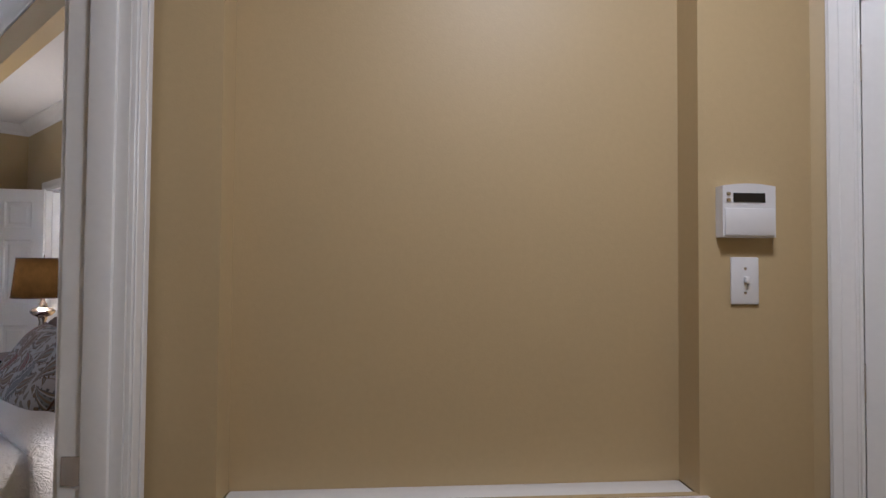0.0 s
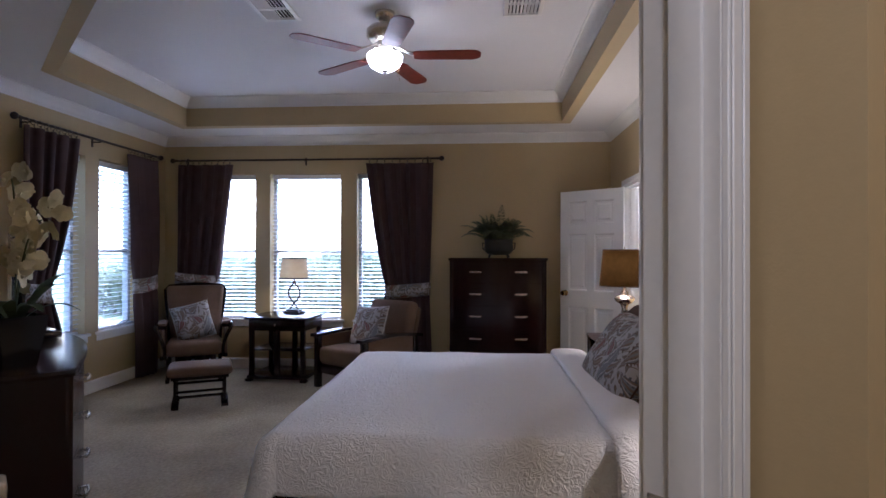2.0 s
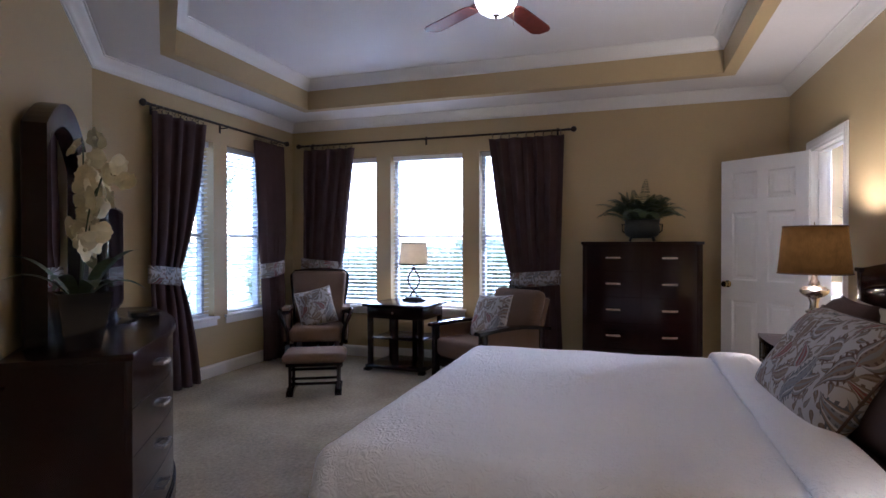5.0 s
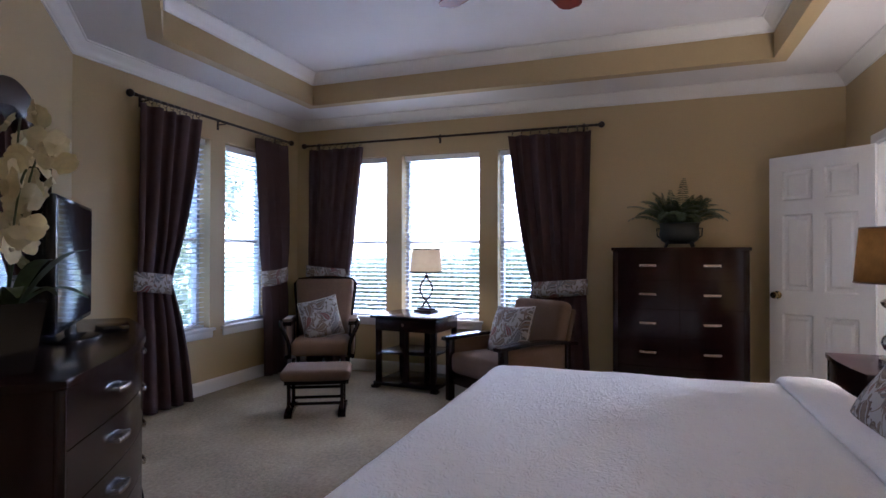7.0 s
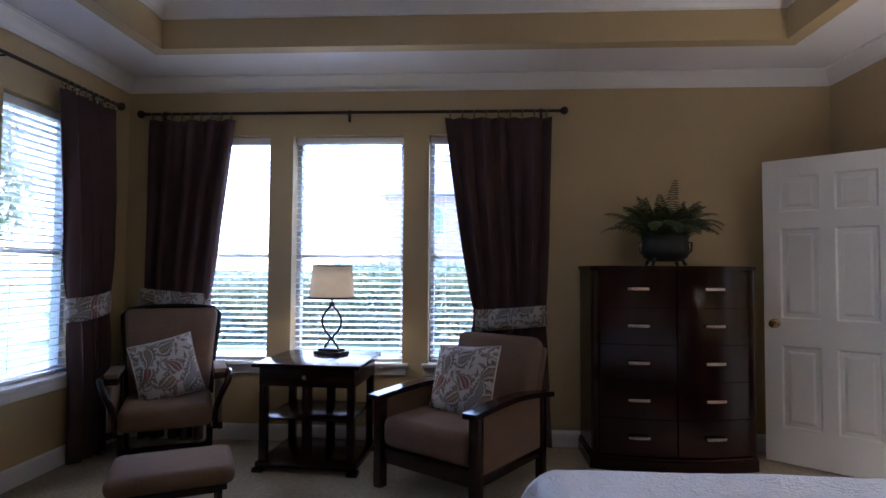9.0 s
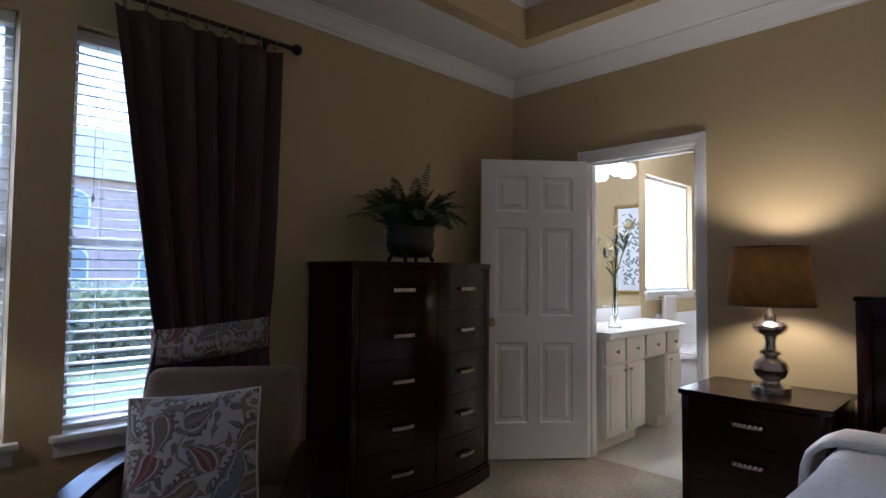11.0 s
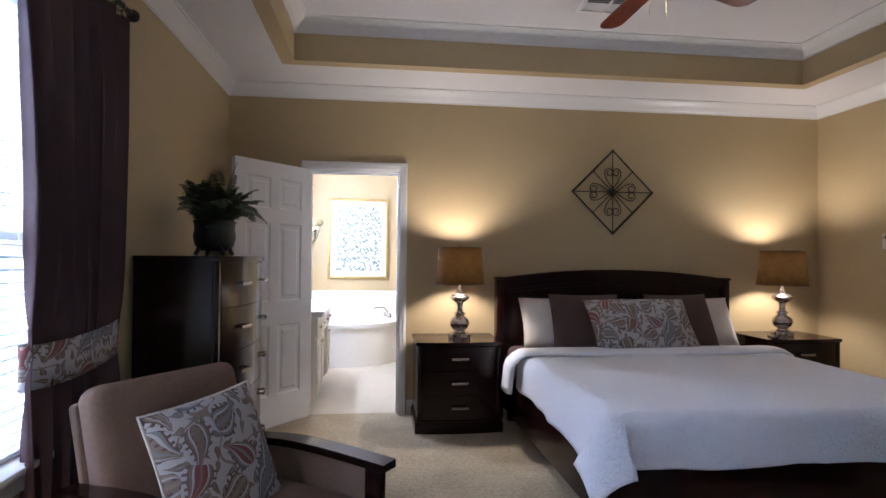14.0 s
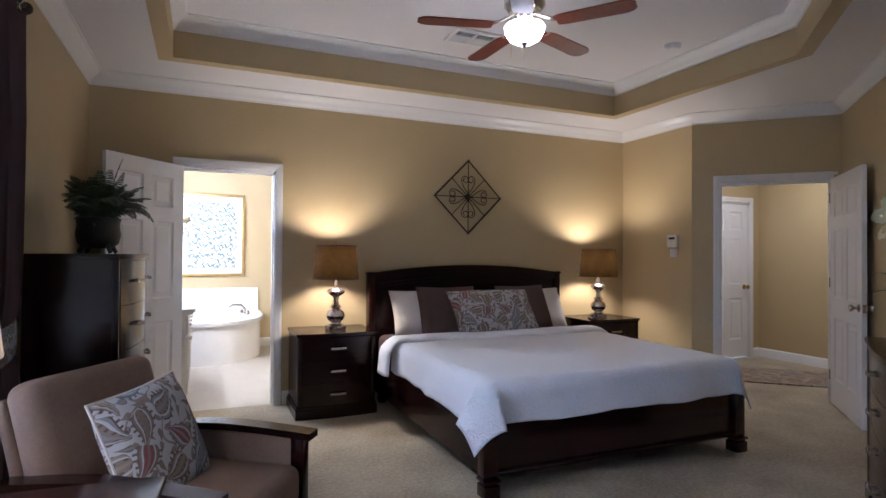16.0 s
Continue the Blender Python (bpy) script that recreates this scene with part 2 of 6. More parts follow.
def casing(name, m, s0, s1, head, thick, sides=(1, 1), both=True, label="white painted door casing and jamb"):
    """A cased opening in a wall whose pose is m: x along the wall, y into the room, faces at y 0 and -thick."""
    root = thing(name, m, label, "door frame", kind="structure")
    bm = bmesh.new()
    box(bm, s0 - 0.02, s0 + 0.012, -thick - 0.004, 0.004, 0, head)
    box(bm, s1 - 0.012, s1 + 0.02, -thick - 0.004, 0.004, 0, head)
    box(bm, s0 + 0.012, s1 - 0.012, -thick - 0.004, 0.004, head - 0.02, head + 0.01)
    part("jamb", bm, WHITE, root)
    bm = bmesh.new()
    for a, b in ((s0 + 0.012, s0 + 0.024), (s1 - 0.024, s1 - 0.012)):
        box(bm, a, b, -thick + 0.02, -0.045, 0, head - 0.02)
    box(bm, s0 + 0.024, s1 - 0.024, -thick + 0.02, -0.045, head - 0.032, head - 0.02)
    part("stop", rounded(bm, 0.003), WHITE, root, smooth=True)
    steps = ((0.0, 0.062, 0.0, 0.011), (0.006, 0.052, 0.011, 0.016), (0.034, 0.056, 0.016, 0.021))
    for y_sign, base in ((1, 0.004), (-1, -thick - 0.004)) if both else ((1, 0.004),):
        bm = bmesh.new()
        for i0, i1, d0, d1 in steps:
            ya, yb = sorted((base + y_sign * d0, base + y_sign * d1))
            if sides[0]:
                box(bm, s0 - i1 + 0.006, s0 - i0 + 0.006, ya, yb, 0, head + i1)
            if sides[1]:
                box(bm, s1 + i0 - 0.006, s1 + i1 - 0.006, ya, yb, 0, head + i1)
            box(bm, s0 - i0 + 0.006 - 0.0001, s1 + i0 - 0.006 + 0.0001, ya, yb, head + i0 - 0.006, head + i1 - 0.001)
        part("casing", rounded(bm, 0.002, 1), WHITE, root, smooth=True)
    return root


def knob(parent, x, y, z, side, mat):
    bm = bmesh.new()
    turn = Matrix.Translation((x, y, z)) @ Matrix.Rotation(radians(-90 * side), 4, "X")
    lathe(bm, [(0, 0), (0.032, 0), (0.032, 0.004), (0.024, 0.010), (0.011, 0.014), (0.011, 0.03), (0.018, 0.036), (0.027, 0.046), (0.029, 0.056), (0.024, 0.066), (0, 0.069)], 24, turn)
    part("knob", bm, mat, parent, "round metal door knob", smooth=True)


def panel_door(name, m, width, label, mat=None, knobs=True, height=2.02, hinge_mat=None):
    """A six-panel door leaf: hinge on x 0, thickness along y, standing from z 0.012."""
    mat = mat or WHITE
    root = thing(name, m, label, "door", kind="structure")
    t = 0.017
    z0, z1 = 0.012, 0.012 + height
    stile, mid = 0.11 * width / 0.8, 0.09 * width / 0.8
    rows = ((0.235, 0.775), (0.955, 1.555), (1.665, 1.905))
    cols = ((stile, (width - mid) / 2), ((width + mid) / 2, width - stile))
    bm = bmesh.new()
    for a, b in ((0, stile), (cols[0][1], cols[1][0]), (width - stile, width)):
        box(bm, a, b, -t, t, z0, z1)
    for a, b in cols:
        edges = [z0] + [v for r in rows for v in (z0 + r[0], z0 + r[1])] + [z1]
        for k in range(0, len(edges), 2):
            box(bm, a, b, -t, t, edges[k], edges[k + 1])
    part("door_frame", bm, mat, root)
    for a, b in cols:
        for r0, r1 in rows:
            bm = bmesh.new()
            for side in (-1, 1):
                lay = [(0.0, t), (0.012, t - 0.009), (0.034, t - 0.009), (0.05, t - 0.003)]
                rings = []
                for inset, d in lay:
                    rings.append([bm.verts.new((x, side * d, z)) for x, z in ((a + inset, z0 + r0 + inset), (b - inset, z0 + r0 + inset), (b - inset, z0 + r1 - inset), (a + inset, z0 + r1 - inset))])
                for p, q in zip(rings, rings[1:]):
                    for i in range(4):
                        bm.faces.new((p[i], p[(i + 1) % 4], q[(i + 1) % 4], q[i]))
                bm.faces.new(rings[-1])
            part("door_panel", bm, mat, root)
    if knobs:
        knob(root, width - 0.065, t, 0.93, 1, knobs)
        knob(root, width - 0.065, -t, 0.93, -1, knobs)
        block("latch_plate", (width - 0.001, width + 0.003, -0.012, 0.012, 0.9, 0.96), knobs, root, bevel=0)
    for z in (0.22, 1.05, 1.82):
        bm = bmesh.new()
        lathe(bm, [(0, z), (0.007, z), (0.007, z + 0.09), (0, z + 0.09)], 10, Matrix.Translation((-0.006, -t - 0.004, 0)))
        part("hinge", bm, NICKEL, root, smooth=True)
    return root


M_ENTRY = along(TV_END, DOOR_END)
casing("door_frame_entry", M_ENTRY, ENTRY0, ENTRY1, D_HEAD, WALL_T, (0, 1))
bm = bmesh.new()
box(bm, ENTRY1 - 0.016, ENTRY1 - 0.011, -0.05, -0.004, 0.905, 0.965)
tagged(part("strike_plate", rounded(bm, 0.001, 1), NICKEL, m=M_ENTRY), "small metal strike plate on door jamb", "strike plate", kind="structure")
M_NORTH = along((E, N), (W, N))
casing("door_frame_bath", M_NORTH, E - BATH1, E - BATH0, D_HEAD, WALL_T)
hinge = Vector((*TV_END, 0)) + e_dir * (ENTRY0 + 0.012) + Vector((-diag, -diag, 0)) * 0.012
panel_door("door_entry", pose(hinge.x, hinge.y, 0, 0, 0, 180 + 44.6), 0.882, "white six-panel bedroom door standing wide open", knobs=NICKEL)
panel_door("door_bath", pose(BATH0 + 0.014, N - 0.012, 0, 0, 0, 180 + 50), 0.735, "white six-panel bathroom door standing half open", knobs=BRASS)
bm = bmesh.new()
tube(bm, [(0, 0, 0), (0.03, 0, 0), (0.075, 0, 0)], 0.005)
lathe(bm, [(0, 0.07), (0.011, 0.07), (0.011, 0.085), (0, 0.09)], 12, Matrix.Rotation(radians(90), 4, "Y"))
stop_at = along(SOUTH_END, TV_END) @ Matrix.Translation((math.dist(SOUTH_END, TV_END) - 0.82, 0.012, 0.07))
tagged(part("door_stop", bm, WHITE, m=stop_at @ Matrix.Rotation(radians(90), 4, "Z"), smooth=True), "small white spring door stop on baseboard", "door stop")

PANE = glass("window_glass")
SLAT = material("white_blind_slat", (0.8, 0.8, 0.8), 0.4, vary=0.03)
SASH = material("window_sash", (0.5, 0.5, 0.5), 0.45, vary=0.05)


def window(name, m, width, z0, z1, tilt, rail=1.38):
    """m: x along the wall, y into the room; the opening runs from x 0 to width."""
    root = thing(name, m, "white double-hung window with sill and open blind", "window", kind="structure")
    bm = bmesh.new()
    ring_frame(bm, 0, width, z0, z1, 0.035, -0.19, -0.12)
    box(bm, 0.035, width - 0.035, -0.175, -0.13, rail - 0.02, rail + 0.02)
    part("window_frame", rounded(bm, 0.003, 1), SASH, root, smooth=True)
    for a, b in ((z0 + 0.03, rail), (rail, z1 - 0.03)):
        pane = block("pane", (0.033, width - 0.033, -0.157, -0.152, a, b), PANE, root, bevel=0)
        pane.visible_shadow = False
    bm = bmesh.new()
    box(bm, -0.045, width + 0.045, -0.115, 0.035, z0 - 0.022, z0 + 0.004)
    box(bm, -0.03, width + 0.03, 0.002, 0.014, z0 - 0.085, z0 - 0.022)
    part("window_sill", rounded(bm, 0.004), WHITE, root, smooth=True)
    blind = thing("window_blind", m, "white two-inch horizontal blind with slats open", "blind", "window blinds")
    bm = bmesh.new()
    box(bm, 0.01, width - 0.01, -0.105, -0.05, z1 - 0.055, z1 - 0.004)
    part("headrail", rounded(bm, 0.003), SLAT, blind, smooth=True)
    bm = bmesh.new()
    box(bm, 0.012, width - 0.012, -0.1, -0.055, z0 + 0.008, z0 + 0.026)
    part("bottom_rail", rounded(bm, 0.003), SLAT, blind, smooth=True)
    bm = bmesh.new()
    w = width - 0.024
    rows = [[bm.verts.new((x, 0.025 * math.cos(math.pi * k / 4) * -1, 0.004 * math.sin(math.pi * k / 4) + dz)) for x in (0, w)] for dz in (0, 0.002) for k in range(5)]
    for k in (0, 1, 2, 3, 5, 6, 7, 8):
        bm.faces.new((rows[k][0], rows[k][1], rows[k + 1][1], rows[k + 1][0]))
    first = part("slat", bm, SLAT, blind, smooth="all", m=pose(0.012, -0.078, z0 + 0.05, tilt))
    z = z0 + 0.05 + 0.0445
    while z < z1 - 0.07:
        ob = new("slat", first.data)
        ob.parent, ob.matrix_basis = blind, pose(0.012, -0.078, z, tilt + random.uniform(-2, 2))
        z += 0.0445
    for x in (width * 0.22, width * 0.78):
        bm = bmesh.new()
        for y in (-0.102, -0.053):
            tube(bm, [(x, y, z0 + 0.02), (x, y, z1 - 0.03)], 0.0012, 5)
        part("ladder_cord", bm, SLAT, blind)
    bm = bmesh.new()
    zt = z0 + 1.0
    tube(bm, [(width * 0.84, -0.046, z1 - 0.05), (width * 0.84, -0.045, zt)], 0.0015, 5)
    lathe(bm, [(0, zt - 0.035), (0.007, zt - 0.033), (0.005, zt - 0.01), (0.003, zt), (0, zt)], 10, Matrix.Translation((width * 0.84, -0.045, 0)))
    part("pull_cord", bm, SLAT, blind)
    return root


for i, (a, b) in enumerate(W_WINDOWS):
    window(f"window_{i + 1}", pose(W, b, 0, 0, 0, -90), b - a, Z_WIN0, Z_WIN1, -8)
for i, (a, b) in enumerate(S_WINDOWS):
    window(f"window_{i + 4}", pose(a, S, 0), b - a, Z_WIN0, Z_WIN1, 10)

# ---- the hall beyond the entry door ----
HALL_C, HALL_Y, HALL_X = -2.25, 1.85, 0.66
h0, h1 = (-1.54, 0.71), (HALL_Y + HALL_C, HALL_Y)
hall_len = math.dist(h0, h1)
n0, n1 = math.dist(h0, (-1.418, 0.832)), math.dist(h0, (-0.609, 1.641))
SILL_Z = 0.815
wall("wall_hall_northwest", h1, h0, 0, SOFFIT + 0.02, 0.02, [(hall_len - n1, hall_len - n0, SILL_Z, 2.6)])
wall("wall_hall_niche", h1, h0, 0, SOFFIT + 0.02, 0.06, (), 0.1, 0.1).location += Vector((-diag, diag, 0)) * 0.1
bm = bmesh.new()
for a, b, c, d in ((n0 - 0.02, n0, SILL_Z, 2.6), (n1, n1 + 0.019, SILL_Z, 2.6), (n0 - 0.02, n1 + 0.019, 2.6, 2.62)):
    box(bm, hall_len - b, hall_len - a, -0.1, -0.02, c, d)
tagged(part("wall_niche_side", bm, PAINT, m=along(h1, h0)), "tan painted return of wall niche", "wall", kind="structure")
bm = bmesh.new()
box(bm, hall_len - n1 - 0.02, hall_len - n0 + 0.03, 0.0, 0.028, SILL_Z - 0.03, SILL_Z)
box(bm, hall_len - n1 + 0.002, hall_len - n0 - 0.002, -0.1, 0.0, SILL_Z - 0.026, SILL_Z - 0.001)
box(bm, hall_len - n1, hall_len - n0 + 0.01, 0.0, 0.016, SILL_Z - 0.09, SILL_Z - 0.03)
tagged(part("niche_sill", rounded(bm, 0.004), WHITE, m=along(h1, h0), smooth=True), "white painted sill of hall wall niche", "sill", kind="structure")
HD0, HD1 = -0.31, 0.48
wall("wall_hall_north", (HALL_X, HALL_Y), h1, 0, SOFFIT + 0.02, 0.12, [(HALL_X - HD1, HALL_X - HD0, -0.01, D_HEAD)], 0.1, 0.0)
wall("wall_hall_east", (HALL_X, -1.3), (HALL_X, HALL_Y), 0, SOFFIT + 0.02, 0.12, (), 0.1, 0.0)
wall("wall_hall_south", (-0.74, -1.3), (HALL_X, -1.3), 0, SOFFIT + 0.02, 0.12, (), 0.1, 0.1)
wall("wall_hall_west", (-0.74, -0.12), (-0.74, -1.3), 0, SOFFIT + 0.02, 0.08, (), 0.0, 0.0)
bm = bmesh.new()
extrude_outline(bm, [(-0.75, -1.4), (0.85, -1.4), (0.85, 2.0), (-0.55, 2.0), (-1.75, 0.86), (-0.75, -0.14)], SOFFIT, SOFFIT + 0.05)
tagged(part("ceiling_hall", bm, CEIL), "white painted hall ceiling", "ceiling", kind="structure")
M_HALL_N = along((HALL_X, HALL_Y), h1)
casing("door_frame_hall", M_HALL_N, HALL_X - HD1, HALL_X - HD0, D_HEAD, 0.12, both=False)
panel_door("door_hall", pose(HD0 + 0.014, HALL_Y + 0.03, 0, 0, 0, 0), HD1 - HD0 - 0.03, "white six-panel closed door in hall", knobs=BRASS)
profile_run("baseboard_hall", [(HALL_X, -1.3), (HALL_X, HALL_Y), (HD1 + 0.06, HALL_Y)], BASE, 0, WHITE, False, "white painted baseboard along wall")
profile_run("baseboard_hall_niche", [(HD0 - 0.06, HALL_Y), h1, h0], BASE, 0, WHITE, False, "white painted baseboard along wall")

# ---- the bathroom shell ----
BW, BN, BE = -6.8, 5.1, -3.9
TILE = material("pale_bath_floor", (0.5, 0.45, 0.36), 0.45, vary=0.1, scale=3)
wall("wall_bath_west", (BW, BN), (BW, N + WALL_T), 0, 2.75, 0.15, [(BN - 4.68, BN - 3.56, 1.09, 2.25)], 0.1, 0)
wall("wall_bath_north", (BE, BN), (BW, BN), 0, 2.75, 0.15, (), 0.1, 0.0)
wall("wall_bath_east", (BE, N + WALL_T), (BE, BN), 0, 2.75, 0.15)
bm = bmesh.new()
extrude_outline(bm, [(BW - 0.1, N + WALL_T - 0.06), (BE + 0.1, N + WALL_T - 0.06), (BE + 0.1, BN + 0.1), (BW - 0.1, BN + 0.1)], -0.08, 0.0)
tagged(part("floor_bath", bm, TILE), "pale beige bathroom floor", "floor", kind="structure")
bm = bmesh.new()
extrude_outline(bm, [(BW - 0.1, N + WALL_T), (BE + 0.1, N + WALL_T), (BE + 0.1, BN + 0.1), (BW - 0.1, BN + 0.1)], 2.72, 2.78)
tagged(part("ceiling_bath", bm, CEIL), "white bathroom ceiling", "ceiling", kind="structure")
profile_run("baseboard_bath", [(BE, N + WALL_T), (BE, BN), (BW, BN)], BASE, 0, WHITE, False, "white painted bathroom baseboard")
# the pane itself emits, standing in for daylight through frosted glass
FROST = glow("frosted_daylight_pane", (0.95, 0.97, 1.0), 0.8)
bw = thing("window_bath", pose(BW, 4.68, 0, 0, 0, -90), "bright white frosted bathroom window", "window", kind="structure")
bm = bmesh.new()
ring_frame(bm, 0, 1.12, 1.09, 2.25, 0.03, -0.13, -0.06)
part("window_frame", bm, WHITE, bw)
block("pane", (0.03, 1.09, -0.11, -0.1, 1.12, 2.22), FROST, bw, bevel=0)
bm = bmesh.new()
box(bm, -0.04, 1.16, -0.05, 0.03, 1.062, 1.092)
box(bm, -0.02, 1.14, 0.001, 0.014, 1.0, 1.062)
part("window_sill", rounded(bm, 0.003), WHITE, bw)


# ---- cloth and pattern materials ----
def nodes_of(name):
    m = bpy.data.materials.new(name)
    m.use_nodes = True
    return m, m.node_tree.nodes, m.node_tree.links, m.node_tree.nodes["Principled BSDF"]


def math_node(n, l, op, a, b=None, c=None):
    k = n.new("ShaderNodeMath")
    k.operation = op
    for i, v in enumerate((a, b, c)):
        if v is None:
            continue
        if isinstance(v, (int, float)):
            k.inputs[i].default_value = v
        else:
            l.new(v, k.inputs[i])
    return k.outputs[0]


def paisley(name, scale=9.0, upright=False, pale=(0.42, 0.4, 0.385)):
    """Woven cloth with curled drops, rings and leaves in taupe, slate and wine on a pale ground."""
    m, n, l, b = nodes_of(name)
    tex = n.new("ShaderNodeTexCoord")
    turn = n.new("ShaderNodeMapping")
    turn.inputs["Rotation"].default_value = (radians(-90) if upright else 0.0, 0, radians(0 if upright else 24))
    turn.inputs["Scale"].default_value = (1.0, 1.0, 0.9) if upright else (1.0, 0.9, 1.0)
    l.new(tex.outputs["Object"], turn.inputs["Vector"])
    warp = n.new("ShaderNodeTexNoise")
    warp.inputs["Scale"].default_value, warp.inputs["Detail"].default_value = scale * 0.8, 1.0
    l.new(turn.outputs[0], warp.inputs["Vector"])
    shift = n.new("ShaderNodeVectorMath")
    shift.operation = "MULTIPLY_ADD"
    shift.inputs[1].default_value = (0.18 / scale,) * 3
    l.new(warp.outputs["Color"], shift.inputs[0])
    l.new(turn.outputs[0], shift.inputs[2])

    def ramp_of(stops, value):
        r = n.new("ShaderNodeValToRGB")
        r.color_ramp.interpolation = "CONSTANT"
        r.color_ramp.elements[0].color = (*stops[0][1], 1)
        r.color_ramp.elements.remove(r.color_ramp.elements[1])
        for p, c in stops[1:]:
            r.color_ramp.elements.new(p).color = (*c, 1)
        l.new(value, r.inputs[0])
        return r.outputs[0]

    def mixed(fac, one, two):
        k = n.new("ShaderNodeMix")
        k.data_type = "RGBA"
        l.new(fac, k.inputs["Factor"])
        for v, name_ in ((one, "A"), (two, "B")):
            if isinstance(v, tuple):
                k.inputs[name_].default_value = (*v, 1)
            else:
                l.new(v, k.inputs[name_])
        return k.outputs["Result"]

    def drops(sc, size, bend, slim):
        """Curved teardrops, one in each cell, turned at random: edge field, place along it, two random picks."""
        cells = n.new("ShaderNodeTexVoronoi")
        cells.voronoi_dimensions = "2D"
        cells.inputs["Scale"].default_value, cells.inputs["Randomness"].default_value = sc, 0.5
        l.new(shift.outputs[0], cells.inputs["Vector"])
        arm = n.new("ShaderNodeVectorMath")
        arm.operation = "SUBTRACT"
        l.new(shift.outputs[0], arm.inputs[0])
        l.new(cells.outputs["Position"], arm.inputs[1])
        grow = n.new("ShaderNodeVectorMath")
        grow.operation = "SCALE"
        grow.inputs["Scale"].default_value = sc / size
        l.new(arm.outputs[0], grow.inputs[0])
        rgb = n.new("ShaderNodeSeparateColor")
        l.new(cells.outputs["Color"], rgb.inputs[0])
        spin = n.new("ShaderNodeVectorRotate")
        spin.rotation_type = "Z_AXIS"
        l.new(grow.outputs[0], spin.inputs["Vector"])
        l.new(math_node(n, l, "MULTIPLY", rgb.outputs[0], 2 * math.pi), spin.inputs["Angle"])
        xyz = n.new("ShaderNodeSeparateXYZ")
        l.new(spin.outputs[0], xyz.inputs[0])
        y = xyz.outputs[1]
        hook = math_node(n, l, "POWER", math_node(n, l, "MAXIMUM", math_node(n, l, "ADD", y, 0.35), 0.0), 2.0)
        hand = math_node(n, l, "MULTIPLY_ADD", math_node(n, l, "GREATER_THAN", rgb.outputs[2], 0.5), 2 * bend, -bend)
        x = math_node(n, l, "ABSOLUTE", math_node(n, l, "MULTIPLY_ADD", hook, hand, xyz.outputs[0]))
        dome = math_node(n, l, "SQRT", math_node(n, l, "MAXIMUM", math_node(n, l, "SUBTRACT", 1.0, math_node(n, l, "MULTIPLY", y, y)), 0.0))
        wide = math_node(n, l, "MULTIPLY", math_node(n, l, "MULTIPLY", math_node(n, l, "SUBTRACT", 1.04, y), slim), dome)
        return math_node(n, l, "DIVIDE", x, math_node(n, l, "MAXIMUM", wide, 0.002)), y, rgb.outputs[1], rgb.outputs[2]

    below = lambda f, v: math_node(n, l, "LESS_THAN", f, v)
    field, y, pick, pick_b = drops(scale, 0.56, 0.5, 0.5)
    dark = ramp_of(((0, (0.11, 0.07, 0.05)), (0.45, (0.14, 0.1, 0.075)), (0.75, (0.1, 0.105, 0.115))), pick)
    mid = ramp_of(((0, (0.25, 0.2, 0.145)), (0.4, (0.19, 0.145, 0.11)), (0.7, (0.2, 0.2, 0.19))), pick_b)
    heart = ramp_of(((0, (0.2, 0.15, 0.11)), (0.5, (0.21, 0.06, 0.06)), (0.78, (0.2, 0.21, 0.22))), pick)
    dots = math_node(n, l, "GREATER_THAN", math_node(n, l, "SINE", math_node(n, l, "MULTIPLY", y, 21.0)), 0.35)
    body = mixed(below(field, 0.86), dark, mixed(below(field, 0.66), mid, mixed(below(field, 0.5), pale, mixed(below(field, 0.3), mixed(dots, heart, dark), mixed(below(field, 0.13), heart, mid)))))
    leaf, leaf_y, leaf_pick, _ = drops(scale * 2.6, 0.52, 0.3, 0.3)
    hue = ramp_of(((0, (0.16, 0.115, 0.08)), (0.5, (0.2, 0.16, 0.12)), (0.7, (0.17, 0.17, 0.18)), (0.88, (0.2, 0.08, 0.07))), leaf_pick)
    vein = n.new("ShaderNodeTexNoise")
    vein.inputs["Scale"].default_value, vein.inputs["Detail"].default_value = scale * 1.1, 0.0
    l.new(turn.outputs[0], vein.inputs["Vector"])
    vine = below(math_node(n, l, "ABSOLUTE", math_node(n, l, "SUBTRACT", vein.outputs[0], 0.5)), 0.016)
    ground = mixed(below(leaf, 1.0), mixed(vine, pale, (0.24, 0.19, 0.15)), mixed(below(leaf, 0.35), hue, mid))
    frill = math_node(n, l, "MULTIPLY", below(field, 1.32), dots)
    cloth = mixed(below(field, 1.0), mixed(frill, ground, dark), body)
    l.new(cloth, b.inputs["Base Color"])
    b.inputs["Roughness"].default_value = 0.85
    weave = n.new("ShaderNodeTexNoise")
    weave.inputs["Scale"].default_value = 500
    l.new(tex.outputs["Object"], weave.inputs["Vector"])
    bump = n.new("ShaderNodeBump")
    bump.inputs["Strength"].default_value, bump.inputs["Distance"].default_value = 0.25, 0.004
    l.new(weave.outputs[0], bump.inputs["Height"])
    l.new(bump.outputs[0], b.inputs["Normal"])
    return m


